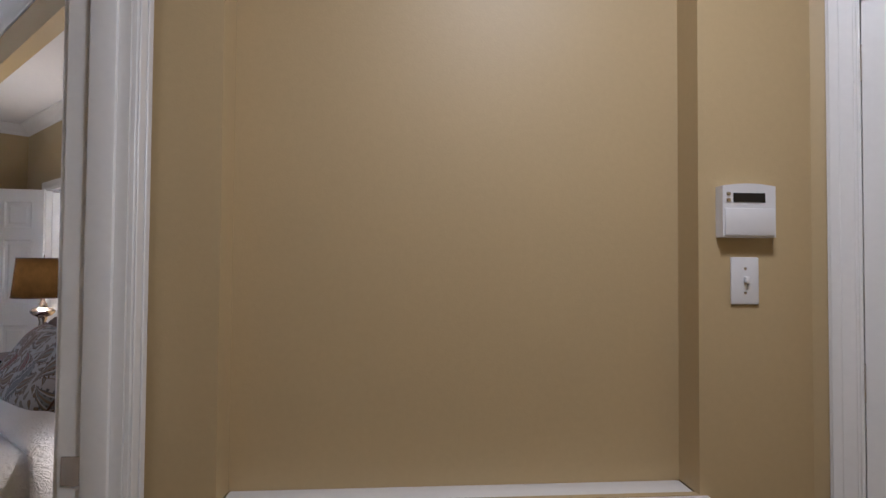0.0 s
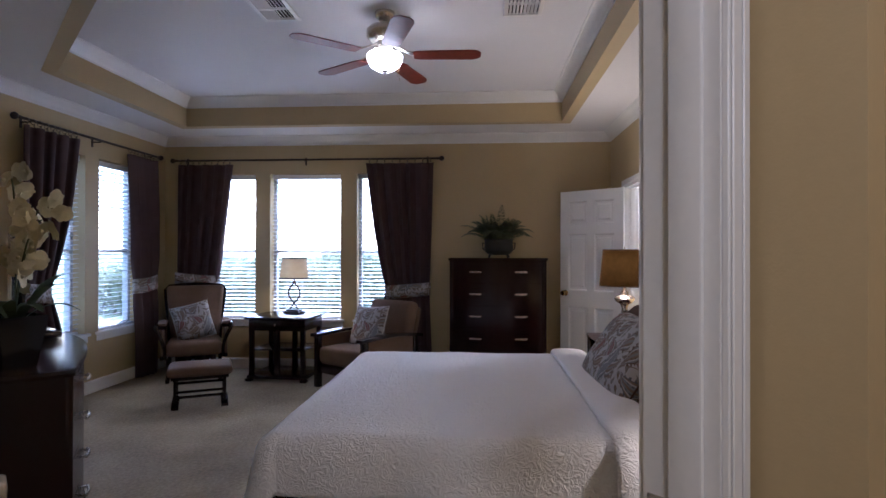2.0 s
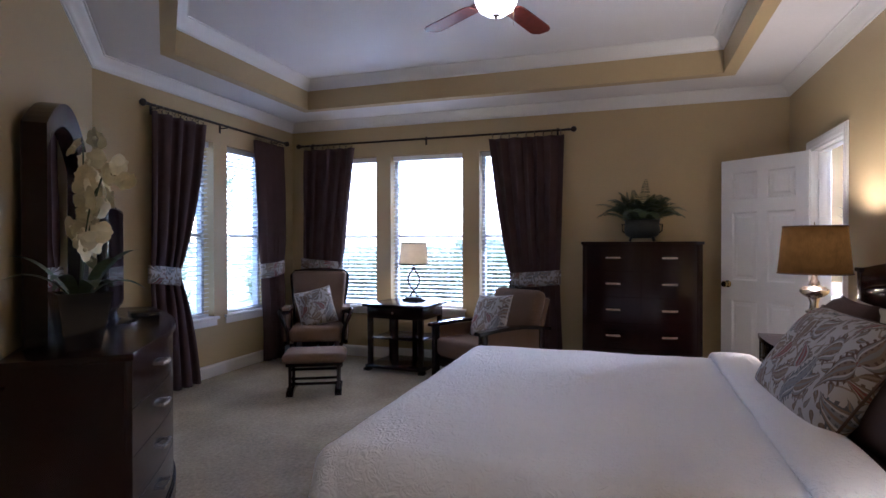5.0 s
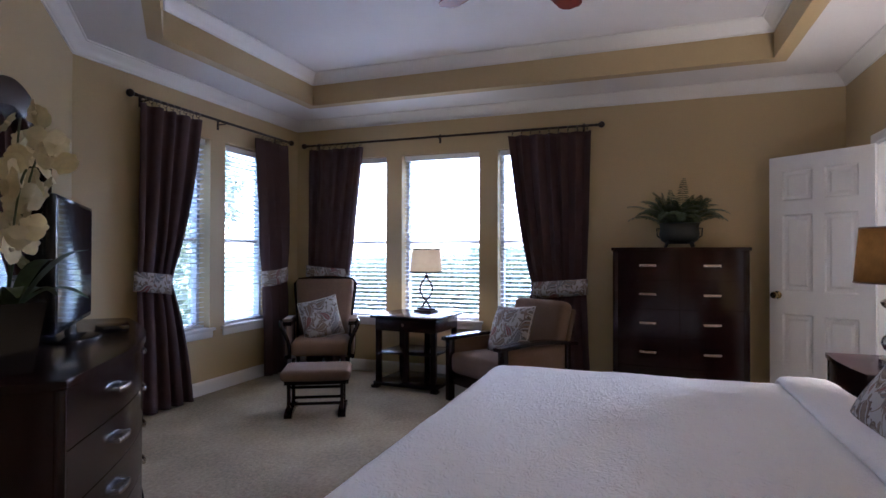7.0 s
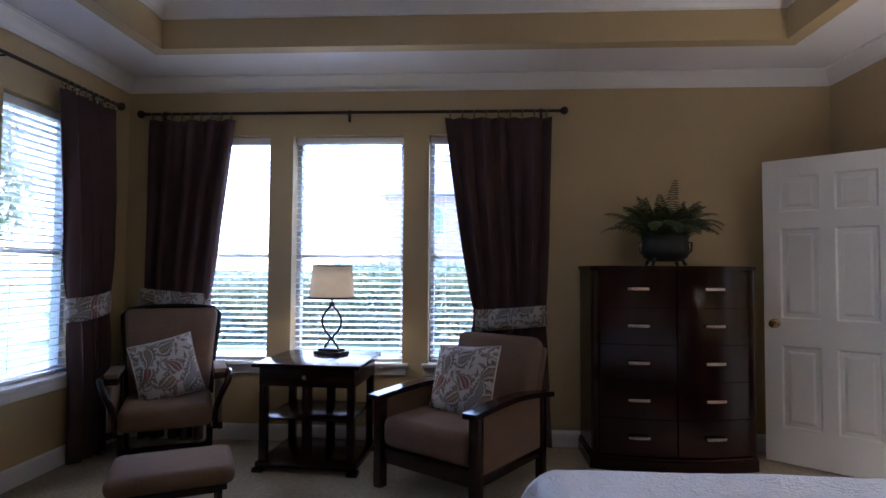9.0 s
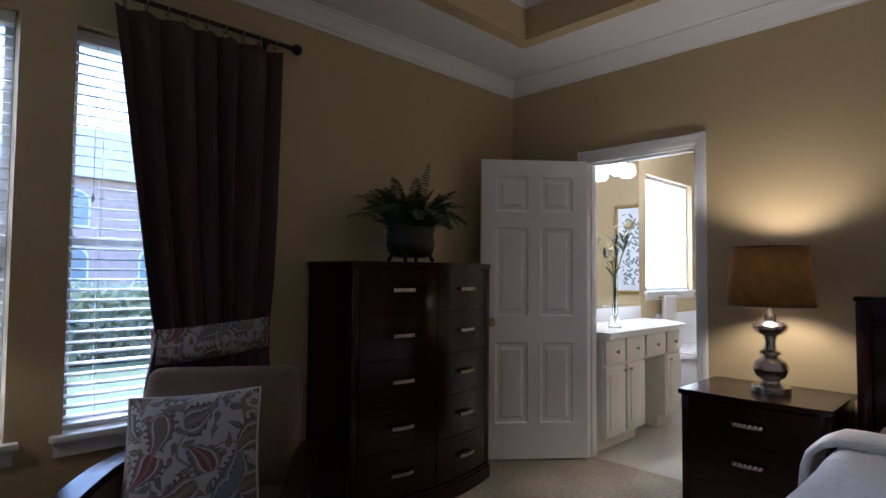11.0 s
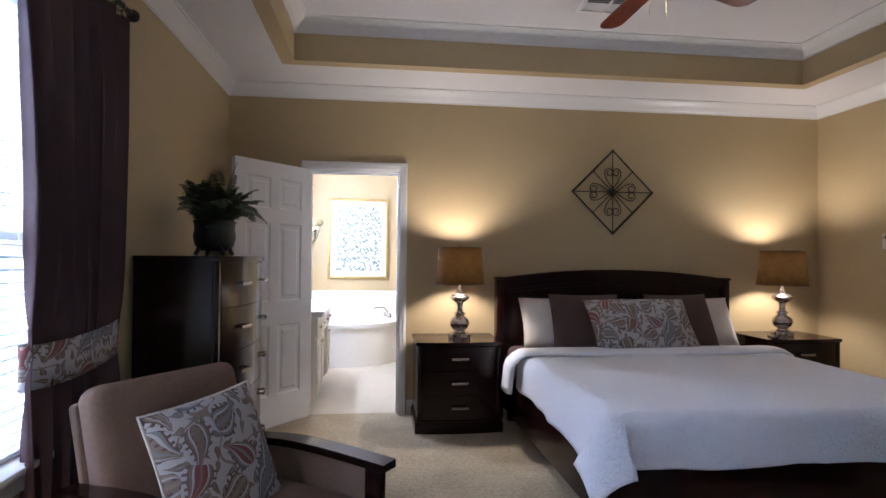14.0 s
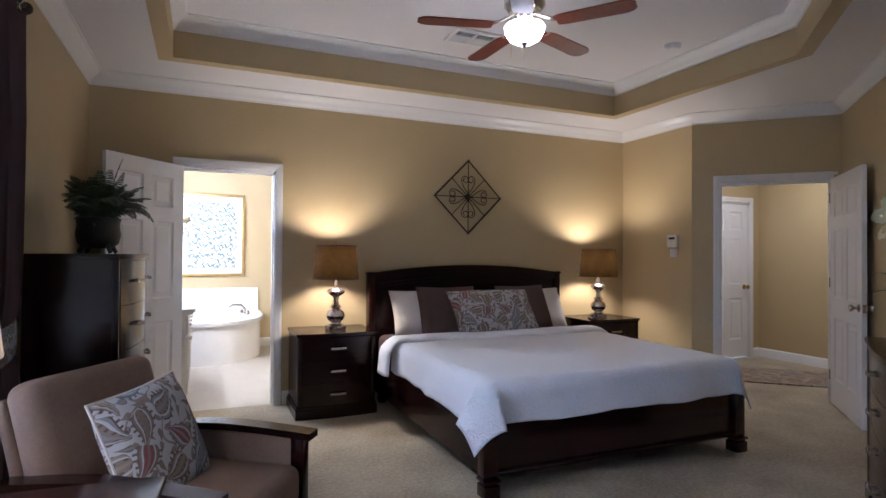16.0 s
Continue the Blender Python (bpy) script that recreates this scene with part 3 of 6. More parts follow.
def shade_cloth(name, color, through_light, glowing=None, scale=260.0, uneven=1.0):
    """Woven lampshade cloth that lets part of the bulb's light through."""
    m, n, l, b = nodes_of(name)
    tex = n.new("ShaderNodeTexCoord")
    stretch = n.new("ShaderNodeMapping")
    stretch.inputs["Scale"].default_value = (1, 1, 0.12)
    l.new(tex.outputs["Object"], stretch.inputs["Vector"])
    slub = n.new("ShaderNodeTexNoise")
    slub.inputs["Scale"].default_value = scale
    l.new(stretch.outputs[0], slub.inputs["Vector"])
    cloud = n.new("ShaderNodeTexNoise")
    cloud.inputs["Scale"].default_value = 22
    l.new(tex.outputs["Object"], cloud.inputs["Vector"])
    v = math_node(n, l, "MULTIPLY_ADD", slub.outputs[0], 0.9 * uneven, math_node(n, l, "MULTIPLY_ADD", cloud.outputs[0], 1.1 * uneven, 1.0 - uneven))
    col = n.new("ShaderNodeVectorMath")
    col.operation = "SCALE"
    col.inputs[0].default_value = color
    l.new(v, col.inputs["Scale"])
    l.new(col.outputs[0], b.inputs["Base Color"])
    b.inputs["Roughness"].default_value = 0.9
    b.inputs["Specular IOR Level"].default_value = 0.1
    clear = n.new("ShaderNodeBsdfTranslucent")
    lit = n.new("ShaderNodeVectorMath")
    lit.operation = "SCALE"
    lit.inputs[0].default_value = glowing or color
    l.new(v, lit.inputs["Scale"])
    l.new(lit.outputs[0], clear.inputs[0])
    mix = n.new("ShaderNodeMixShader")
    mix.inputs[0].default_value = through_light
    l.new(b.outputs[0], mix.inputs[1])
    l.new(clear.outputs[0], mix.inputs[2])
    l.new(mix.outputs[0], n["Material Output"].inputs[0])
    return m


PAISLEY = paisley("paisley_cloth", 8.0)
PAISLEY_BAND = paisley("paisley_band_cloth", 9.5, True)
BURLAP = shade_cloth("brown_burlap_shade", (0.018, 0.009, 0.004), 0.16, (0.02, 0.0105, 0.0028))
LINEN = shade_cloth("cream_linen_shade", (0.42, 0.37, 0.28), 0.12, uneven=0.15)
SHEET = material("cream_pillowcase", (0.62, 0.57, 0.5), 0.85, vary=0.05, scale=9, bump=0.2, bump_scale=60)
COCOA = material("cocoa_linen", (0.075, 0.045, 0.038), 0.9, vary=0.15, scale=10, fine=250, bump=0.2, bump_scale=300)
BLACK = material("black_gloss", (0.012, 0.012, 0.013), 0.15, vary=0.1)
SCREEN = material("black_screen", (0.008, 0.008, 0.01), 0.06, vary=0.05)
CHERRY = material("cherry_blade_wood", (0.16, 0.032, 0.016), 0.35, vary=0.4, scale=3, fine=30, spec=0.3)
BOWL = glow("frosted_lamp_glass", (1.0, 0.92, 0.8), 0.9)
LEAF = material("dark_fern_leaf", (0.05, 0.075, 0.028), 0.5, vary=0.4, scale=20)
PETAL = material("cream_petal", (0.72, 0.66, 0.42), 0.7, vary=0.08, scale=30)
POT = material("dark_green_bronze", (0.02, 0.022, 0.018), 0.55, 0.1, vary=0.4, scale=14)
MIRROR = material("mirror_silver", (0.9, 0.9, 0.9), 0.01, 1.0, vary=0.0)
GOLD = material("antique_gold", (0.42, 0.3, 0.1), 0.4, 0.7, vary=0.25, scale=20)
PORCELAIN = material("white_acrylic", (0.82, 0.8, 0.76), 0.18, vary=0.02)
CABINET = material("cream_cabinet_paint", (0.74, 0.7, 0.6), 0.4, vary=0.03)
PLASTIC = material("white_plastic", (0.72, 0.71, 0.7), 0.4, vary=0.02)


# ---- soft shapes ----
def cushion(bm, w, h, t, nx=16, flange=0.0, seed=0):
    """A plump square cushion lying in x and y, thickness along z, with drawn-in corners."""
    def at(i, j, side):
        u, v = 2 * i / nx - 1, 2 * j / nx - 1
        pull = 1 - 0.05 * (1 - u * u) * abs(v) ** 3 - 0.05 * (1 - v * v) * abs(u) ** 3
        fat = max(0.0, (1 - u ** 4) * (1 - v ** 4)) ** 0.6
        wob = 0.06 * noise.noise((u * 2 + seed, v * 2, side * 3.0))
        return Vector((u * w / 2 * pull, v * h / 2 * pull, side * t / 2 * fat * (1 + wob)))
    grids = {}
    for side in (-1, 1):
        for i in range(nx + 1):
            for j in range(nx + 1):
                edge = i in (0, nx) or j in (0, nx)
                if edge and side == 1:
                    grids[(side, i, j)] = grids[(-1, i, j)]
                else:
                    grids[(side, i, j)] = bm.verts.new(at(i, j, side))
    for side in (-1, 1):
        for i in range(nx):
            for j in range(nx):
                q = [grids[(side, i, j)], grids[(side, i + 1, j)], grids[(side, i + 1, j + 1)], grids[(side, i, j + 1)]]
                bm.faces.new(q if side == 1 else q[::-1])
    return [at(*ij, -1) for ij in [(i, 0) for i in range(nx)] + [(nx, j) for j in range(nx)] + [(i, nx) for i in range(nx, 0, -1)] + [(0, j) for j in range(nx, 0, -1)]]


def pillow(name, m, w, h, t, mat, label, piping=None, seed=0, category="pillow"):
    root = thing(name, m, label, category)
    bm = bmesh.new()
    rim = cushion(bm, w, h, t, seed=seed)
    part("cover", bm, mat, root, smooth="all")
    if piping:
        bm = bmesh.new()
        tube(bm, rim, 0.005, 6, closed=True)
        part("piping", bm, piping, root, smooth="all")
    return root


def soft_box(name, dims, mat, parent, r=0.04, m=None, label="", segs=4):
    return block(name, dims, mat, parent, label, r, m, segs)


# ---- the bed ----
BX0, BX1, BY0, BY1, BTOP = -4.73, -2.83, -0.6, 1.56, 0.62
bed = thing("bed", pose((BX0 + BX1) / 2, (BY0 + BY1) / 2, 0), "king bed with dark arched wooden sleigh headboard", "bed")
hw, hl = (BX1 - BX0) / 2, (BY1 - BY0) / 2
bm = bmesh.new()
arch = [(-hw - 0.02 + (2 * hw + 0.04) * k / 24, 1.135 + 0.07 * (1 - (k / 12 - 1) ** 2)) for k in range(25)]
for (xa, za), (xb, zb) in zip(arch, arch[1:]):
    for y0, y1, lo, hi in ((hl, hl + 0.05, 0.25, 0.0), (hl - 0.025, hl + 0.075, -0.055, 0.02)):
        v = []
        for y in (y0, y1):
            v += [bm.verts.new((xa, y, lo if lo > 0 else za + lo)), bm.verts.new((xb, y, lo if lo > 0 else zb + lo)), bm.verts.new((xb, y, zb + hi)), bm.verts.new((xa, y, za + hi))]
        bm.faces.new(v[:4])
        bm.faces.new(v[4:][::-1])
        for i in range(4):
            j = (i + 1) % 4
            bm.faces.new((v[i], v[j], v[4 + j], v[4 + i]))
part("headboard", bm, DARK, bed)
bm = bmesh.new()
tube(bm, [(x, hl - 0.012, z - 0.085) for x, z in arch], 0.009, 8)
part("headboard_bead", bm, DARK, bed, smooth="all")
bm = bmesh.new()
tube(bm, [(x, hl - 0.012, z - 0.115) for x, z in arch], 0.007, 8)
part("headboard_bead", bm, DARK, bed, smooth="all")
for x in (-hw - 0.045, hw + 0.045):
    bm = bmesh.new()
    box(bm, x - 0.03, x + 0.03, hl - 0.03, hl + 0.08, 0, 1.135)
    box(bm, x - 0.036, x + 0.036, hl - 0.04, hl + 0.085, 1.135, 1.16)
    part("headboard_post", rounded(bm, 0.008), DARK, bed, smooth=True)
for x in (-hw - 0.005, hw + 0.005):
    block("side_rail", (x - 0.018, x + 0.018, -hl, hl, 0.1, 0.40), DARK, bed)
block("footboard", (-hw, hw, -hl - 0.025, -hl + 0.01, 0.1, 0.40), DARK, bed, bevel=0.006)
bm = bmesh.new()
tube(bm, [(-hw, -hl - 0.034, 0.125), (hw, -hl - 0.034, 0.125)], 0.012, 8)
part("footboard_bead", bm, DARK, bed, smooth="all")
for x in (-hw - 0.005, hw + 0.005):
    bm = bmesh.new()
    box(bm, x - 0.045, x + 0.045, -hl - 0.045, -hl + 0.03, 0.1, 0.40)
    box(bm, x - 0.052, x + 0.052, -hl - 0.067, -hl + 0.037, 0.085, 0.1)
    box(bm, x - 0.048, x + 0.048, -hl - 0.063, -hl + 0.033, 0.0, 0.07)
    box(bm, x - 0.04, x + 0.04, -hl - 0.055, -hl + 0.025, 0.07, 0.085)
    part("leg", rounded(bm, 0.005), DARK, bed, smooth=True)
for x in (-hw + 0.04, hw - 0.04):
    block("leg", (x - 0.03, x + 0.03, hl - 0.1, hl - 0.04, 0, 0.12), DARK, bed)
soft_box("box_spring", (-hw + 0.01, hw - 0.01, -hl + 0.02, hl - 0.01, 0.2, 0.36), COCOA, bed, 0.03)
soft_box("mattress", (-hw + 0.01, hw - 0.01, -hl + 0.02, hl - 0.01, 0.362, 0.60), COCOA, bed, 0.06, label="mattress under a cocoa sheet")


def coverlet(name, x0, x1, y0, y1, top, drop_side, drop_foot, mat, label):
    """A cloth laid over the mattress, with rounded edges, hanging folds and pointed foot corners."""
    bm = bmesh.new()
    nx, ny = 120, 120
    w, h = x1 - x0, y1 - y0
    r = 0.07
    grid = []
    for j in range(ny + 1):
        row = []
        for i in range(nx + 1):
            su = -drop_side + (w + 2 * drop_side) * i / nx
            sv = -drop_foot + (h + drop_foot) * j / ny
            ou, ov = max(-su, su - w, 0), max(-sv, 0)
            x, y = x0 + min(max(su, 0), w), y0 + max(sv, 0)
            out = math.hypot(ou, ov) if ou and ov else max(ou, ov)
            fall, push = 0.0, 0.0
            if out > 0:
                a = min(out / r, math.pi / 2)
                push = r * math.sin(a)
                fall = r * (1 - math.cos(a)) + max(0, out - r * math.pi / 2)
                side = -1 if su < 0 else 1
                dx, dy = (side * ou, -ov)
                k = math.hypot(dx, dy)
                wave = noise.noise((x * 2.6 + 5, y * 2.6, 0.3))
                push += min(1, fall / 0.2) * (0.02 * wave + 0.012 * math.sin(9 * (x + y) + 3 * wave)) + ((0.55 if su < 0 else 0.3) if ou and ov else (0.06 + 0.26 * max(0.0, 1 - sv / 0.9) if su < 0 else 0.06)) * fall
                x += push * dx / k
                y += push * dy / k
            z = top - fall + 0.006 * noise.noise((x * 3.1, y * 3.1, 1.7)) + 0.0025 * noise.noise((x * 14, y * 14, 4.0))
            edge = 0.012 * noise.noise((x * 4, y * 4, 9))
            row.append(bm.verts.new((x, y, max(0.17, z + (edge if out > 0.2 else 0)))))
        grid.append(row)
    for j in range(ny):
        for i in range(nx):
            bm.faces.new((grid[j][i], grid[j][i + 1], grid[j + 1][i + 1], grid[j + 1][i]))
    ob = tagged(part(name, bm, mat, smooth="all"), label, "bedspread")
    s = ob.modifiers.new("thickness", "SOLIDIFY")
    s.thickness, s.offset = 0.012, 1
    return ob


def quilted(name):
    m, n, l, b = nodes_of(name)
    b.inputs["Base Color"].default_value, b.inputs["Roughness"].default_value = (0.84, 0.84, 0.86, 1), 0.9
    tex = n.new("ShaderNodeTexCoord")
    swirl = n.new("ShaderNodeTexNoise")
    swirl.inputs["Scale"].default_value, swirl.inputs["Detail"].default_value, swirl.inputs["Distortion"].default_value = 27, 2.0, 1.4
    fine = n.new("ShaderNodeTexNoise")
    fine.inputs["Scale"].default_value = 240
    for k in (swirl, fine):
        l.new(tex.outputs["Object"], k.inputs["Vector"])
    ridge = math_node(n, l, "ABSOLUTE", math_node(n, l, "SUBTRACT", swirl.outputs[0], 0.5))
    hgt = math_node(n, l, "MULTIPLY_ADD", fine.outputs[0], 0.06, ridge)
    bump = n.new("ShaderNodeBump")
    bump.inputs["Strength"].default_value, bump.inputs["Distance"].default_value = 0.68, 0.03
    l.new(hgt, bump.inputs["Height"])
    l.new(bump.outputs[0], b.inputs["Normal"])
    return m


QUILT = quilted("white_matelasse_quilt")
spread = coverlet("bedspread", BX0 + 0.03, BX1 - 0.03, BY0 + 0.045, 0.93, BTOP, 0.27, 0.27, QUILT, "white quilted matelasse coverlet hanging over bed sides")
bm = bmesh.new()
prof = [(0.014, 0.002), (-0.004, 0.008), (-0.008, 0.022), (0.006, 0.036), (0.05, 0.042), (0.13, 0.044), (0.20, 0.038), (0.235, 0.02), (0.24, 0.004)]
nx = 60
rows = []
for i in range(nx + 1):
    s = -0.30 + (BX1 - BX0 + 0.60) * i / nx
    x = BX0 + min(max(s, 0), BX1 - BX0)
    out = max(-s, s - (BX1 - BX0), 0)
    a = min(out / 0.08, math.pi / 2)
    side = -1 if s < 0 else 1
    fall = 0.08 * (1 - math.cos(a)) + max(0, out - 0.08 * math.pi / 2) * 0.97
    x += side * (0.08 * math.sin(a) + 0.10 * fall + (0.012 if out else 0))
    k = side * math.sin(a) if out else 0
    rows.append([bm.verts.new((x + k * dz * 1.0, 0.80 + dy + 0.008 * noise.noise((s * 3, dy * 4, 2)), BTOP + 0.006 - fall + dz * (1 - abs(k)) + 0.003 * noise.noise((s * 5, 1, 7)))) for dy, dz in prof])
for a, b in zip(rows, rows[1:]):
    for k in range(len(prof) - 1):
        bm.faces.new((a[k], b[k], b[k + 1], a[k + 1]))
fold = part("folded_edge", bm, QUILT, spread, "turned-back edge of the coverlet", smooth="all")
sol = fold.modifiers.new("thickness", "SOLIDIFY")
sol.thickness = 0.01

lean = 62
for x in (-4.33, -3.14):
    pillow("sleeping_pillow", pose(x, 1.38, 0.80, lean, 0, 0), 0.62, 0.44, 0.19, SHEET, "cream cased sleeping pillow against the headboard", seed=x)
for x, r in ((-4.16, -4), (-3.37, 5)):
    pillow("euro_pillow", pose(x, 1.22, 0.81, 64, 0, r), 0.56, 0.50, 0.16, COCOA, "cocoa brown square linen pillow on bed", seed=x)
pillow("paisley_pillow", pose(-3.77, 1.08, 0.80, 54, 0, 3), 0.86, 0.50, 0.20, PAISLEY, "oblong paisley pillow in taupe and cream on bed", COCOA, 3)


# ---- case goods ----
def bar_pull(parent, x, y, z, length=0.12, m_rot=0.0):
    """A wavy nickel bar pull with two posts, standing out along -y."""
    bm = bmesh.new()
    n = 36
    pts = [(-length / 2 + length * k / n, -0.018 - 0.008 * math.sin(math.pi * k / n) - 0.0045 * abs(math.sin(6 * math.pi * k / n)), 0) for k in range(n + 1)]
    rows = []
    for px, py, pz in pts:
        rows.append([bm.verts.new((px, py + a, pz + b)) for a, b in ((-0.004, -0.009), (-0.006, 0.0), (-0.004, 0.009), (0.003, 0.009), (0.003, -0.009))])
    for a, b in zip(rows, rows[1:]):
        for k in range(5):
            bm.faces.new((a[k], a[(k + 1) % 5], b[(k + 1) % 5], b[k]))
    bm.faces.new(rows[0])
    bm.faces.new(rows[-1][::-1])
    for px in (-length / 2 + 0.008, length / 2 - 0.008):
        box(bm, px - 0.005, px + 0.005, -0.02, 0.001, -0.006, 0.006)
    return part("handle", bm, NICKEL, parent, "wavy brushed nickel bar pull", m=pose(x, y, z, 0, 0, m_rot))


def bowed_case(name, m, width, depth, height, columns, rows, bow, label, category, group="", waves=1, pull=0.12, cut=0.05):
    """A dark case piece; x along its width, front towards -y. The drawer fronts follow a bowed plan line."""
    root = thing(name, m, label, category, group)
    hw_, n = width / 2, 36

    def front(x):
        u = x / hw_
        k = (1 - u * u) if waves == 1 else max(0.0, 0.5 + 0.5 * math.cos(math.pi * u)) ** 0.6
        return -depth / 2 + bow * (1 - k)

    def outline(a, b, off, back):
        pts = [(a + (b - a) * k / n, front(a + (b - a) * k / n) - off) for k in range(n + 1)]
        return pts + [(b, back), (a, back)]
    bm = bmesh.new()
    extrude_outline(bm, outline(-hw_ + 0.012, hw_ - 0.012, -0.022, depth / 2), 0.09, height - 0.028)
    part("body", bm, DARK, root, smooth=True)
    bm = bmesh.new()
    extrude_outline(bm, outline(-hw_, hw_, 0.014, depth / 2), height - 0.028, height)
    bmesh.ops.bevel(bm, geom=[e for e in bm.edges if abs(e.verts[0].co.z - e.verts[1].co.z) < 1e-6], offset=0.007, segments=2, affect="EDGES", profile=0.6)
    part("top", bm, DARK, root, smooth=True)
    bm = bmesh.new()
    extrude_outline(bm, outline(-hw_ - 0.004, hw_ + 0.004, 0.012, depth / 2), 0.0, 0.075)
    extrude_outline(bm, outline(-hw_ + 0.003, hw_ - 0.003, 0.004, depth / 2), 0.075, 0.095)
    part("plinth", bm, DARK, root, smooth=True)
    gap, z0, z1 = 0.004, 0.1, height - 0.035
    hgt = (z1 - z0) / rows
    edges = [-hw_ + cut + (width - 2 * cut) * k / columns for k in range(columns + 1)]
    for c in range(columns):
        for r in range(rows):
            a, b = edges[c] + (gap if c else 0), edges[c + 1] - gap * (c < columns - 1)
            bm = bmesh.new()
            pts = [(a + (b - a) * k / 14, front(a + (b - a) * k / 14)) for k in range(15)]
            pts += [(x, y + 0.02) for x, y in reversed(pts)]
            extrude_outline(bm, pts, z0 + r * hgt + gap / 2, z0 + (r + 1) * hgt - gap / 2)
            drawer = part("drawer", bm, DARK, root, smooth=True)
            x = (a + b) / 2
            slope = math.degrees(math.atan2(front(x + 0.02) - front(x - 0.02), 0.04))
            bar_pull(drawer, x, front(x) + 0.001, z0 + (r + 0.52) * hgt, pull, slope)
    for x in (-hw_ + cut / 2 + 0.006, hw_ - cut / 2 - 0.006):
        bm = bmesh.new()
        box(bm, x - cut / 2 + 0.008, x + cut / 2 - 0.008, front(x) - 0.004, front(x) + 0.04, 0.095, height - 0.028)
        part("stile", rounded(bm, 0.004), DARK, root, smooth=True)
    return root


bowed_case("chest_of_drawers", pose(-6.735, 0.452, 0, 0, 0, 90), 1.06, 0.48, 1.31, 2, 5, 0.09, "tall dark espresso ten-drawer chest against wall", "chest", cut=0.06, pull=0.13)
bowed_case("nightstand", pose(-5.16, 1.435, 0), 0.66, 0.52, 0.68, 1, 3, 0.025, "dark espresso three-drawer nightstand beside bed", "nightstand", "nightstands", pull=0.13)
bowed_case("nightstand", pose(-2.33, 1.435, 0), 0.66, 0.52, 0.68, 1, 3, 0.025, "dark espresso three-drawer nightstand beside bed", "nightstand", "nightstands", pull=0.13)
M_TV = along(SOUTH_END, TV_END)
bowed_case("dresser", M_TV @ pose(1.685, 0.28, 0, 0, 0, 180), 1.78, 0.545, 0.88, 2, 4, 0.14, "long dark espresso dresser with curved front", "dresser", waves=2, pull=0.12)

mirror = thing("dresser_mirror", M_TV @ pose(1.74, 0.06, 0.885), "dark arched wooden mirror standing on dresser", "mirror")
bm = bmesh.new()
mw = 0.56
outer = [(-mw, 0.0)] + [(-mw + 2 * mw * k / 20, 0.88 + 0.18 * (1 - (k / 10 - 1) ** 2)) for k in range(21)] + [(mw, 0.0)]
inner = [(-mw + 0.085, 0.1)] + [((-mw + 2 * mw * k / 20) * 0.85, 0.79 + 0.17 * (1 - (k / 10 - 1) ** 2)) for k in range(21)] + [(mw - 0.085, 0.1)]
front_o = [bm.verts.new((x, 0.055, z)) for x, z in outer]
front_i = [bm.verts.new((x, 0.04, z)) for x, z in inner]
back_o = [bm.verts.new((x, -0.03, z)) for x, z in outer]
mid_i = [bm.verts.new((x, 0.0, z)) for x, z in inner]
for i in range(len(outer)):
    j = (i + 1) % len(outer)
    bm.faces.new((front_o[i], front_o[j], front_i[j], front_i[i]))
    bm.faces.new((back_o[i], back_o[j], front_o[j], front_o[i]))
    bm.faces.new((front_i[i], front_i[j], mid_i[j], mid_i[i]))
bm.faces.new(back_o)
part("frame", bm, DARK, mirror)
bm = bmesh.new()
bm.faces.new([bm.verts.new((x * 1.01, 0.004, z)) for x, z in inner])
part("mirror_glass", bm, MIRROR, mirror)

tv = thing("television", M_TV @ pose(1.60, 0.27, 0.882), "black flat-screen television on dresser", "television")
block("screen_body", (-0.40, 0.40, -0.025, 0.02, 0.06, 0.60), BLACK, tv, bevel=0.008)
block("screen", (-0.382, 0.382, 0.0205, 0.0225, 0.083, 0.583), SCREEN, tv, bevel=0)
bm = bmesh.new()
lathe(bm, [(0, 0), (0.2, 0), (0.2, 0.008), (0.17, 0.016), (0.04, 0.022), (0.03, 0.09), (0, 0.09)], 40, Matrix.Diagonal((1, 0.6, 1, 1)))
part("stand", bm, BLACK, tv, smooth=True)
box_tv = thing("cable_box", M_TV @ pose(1.36, 0.40, 0.882, 0, 0, 8), "flat black cable box on dresser", "cable box")
block("case", (-0.13, 0.13, -0.07, 0.07, 0, 0.032), BLACK, box_tv, bevel=0.005)
block("foot_strip", (-0.11, 0.11, 0.0705, 0.0715, 0.008, 0.022), SCREEN, box_tv, bevel=0)


def leaf_blade(bm, base, tip, width, droop, up=Vector((0, 0, 1)), n=8):
    base, tip = Vector(base), Vector(tip)
    d = tip - base
    side = d.cross(up)
    side = side.normalized() if side.length > 1e-4 else Vector((1, 0, 0))
    rows = []
    for k in range(n + 1):
        u = k / n
        p = base + d * u + Vector((0, 0, droop * 4 * u * (1 - u)))
        w = width * math.sin(math.pi * min(0.98, 0.06 + 0.92 * u)) ** 0.7
        rows.append([bm.verts.new(p - side * w), bm.verts.new(p + Vector((0, 0, -0.2 * w))), bm.verts.new(p + side * w)])
    for a, b in zip(rows, rows[1:]):
        bm.faces.new((a[0], a[1], b[1], b[0]))
        bm.faces.new((a[1], a[2], b[2], b[1]))


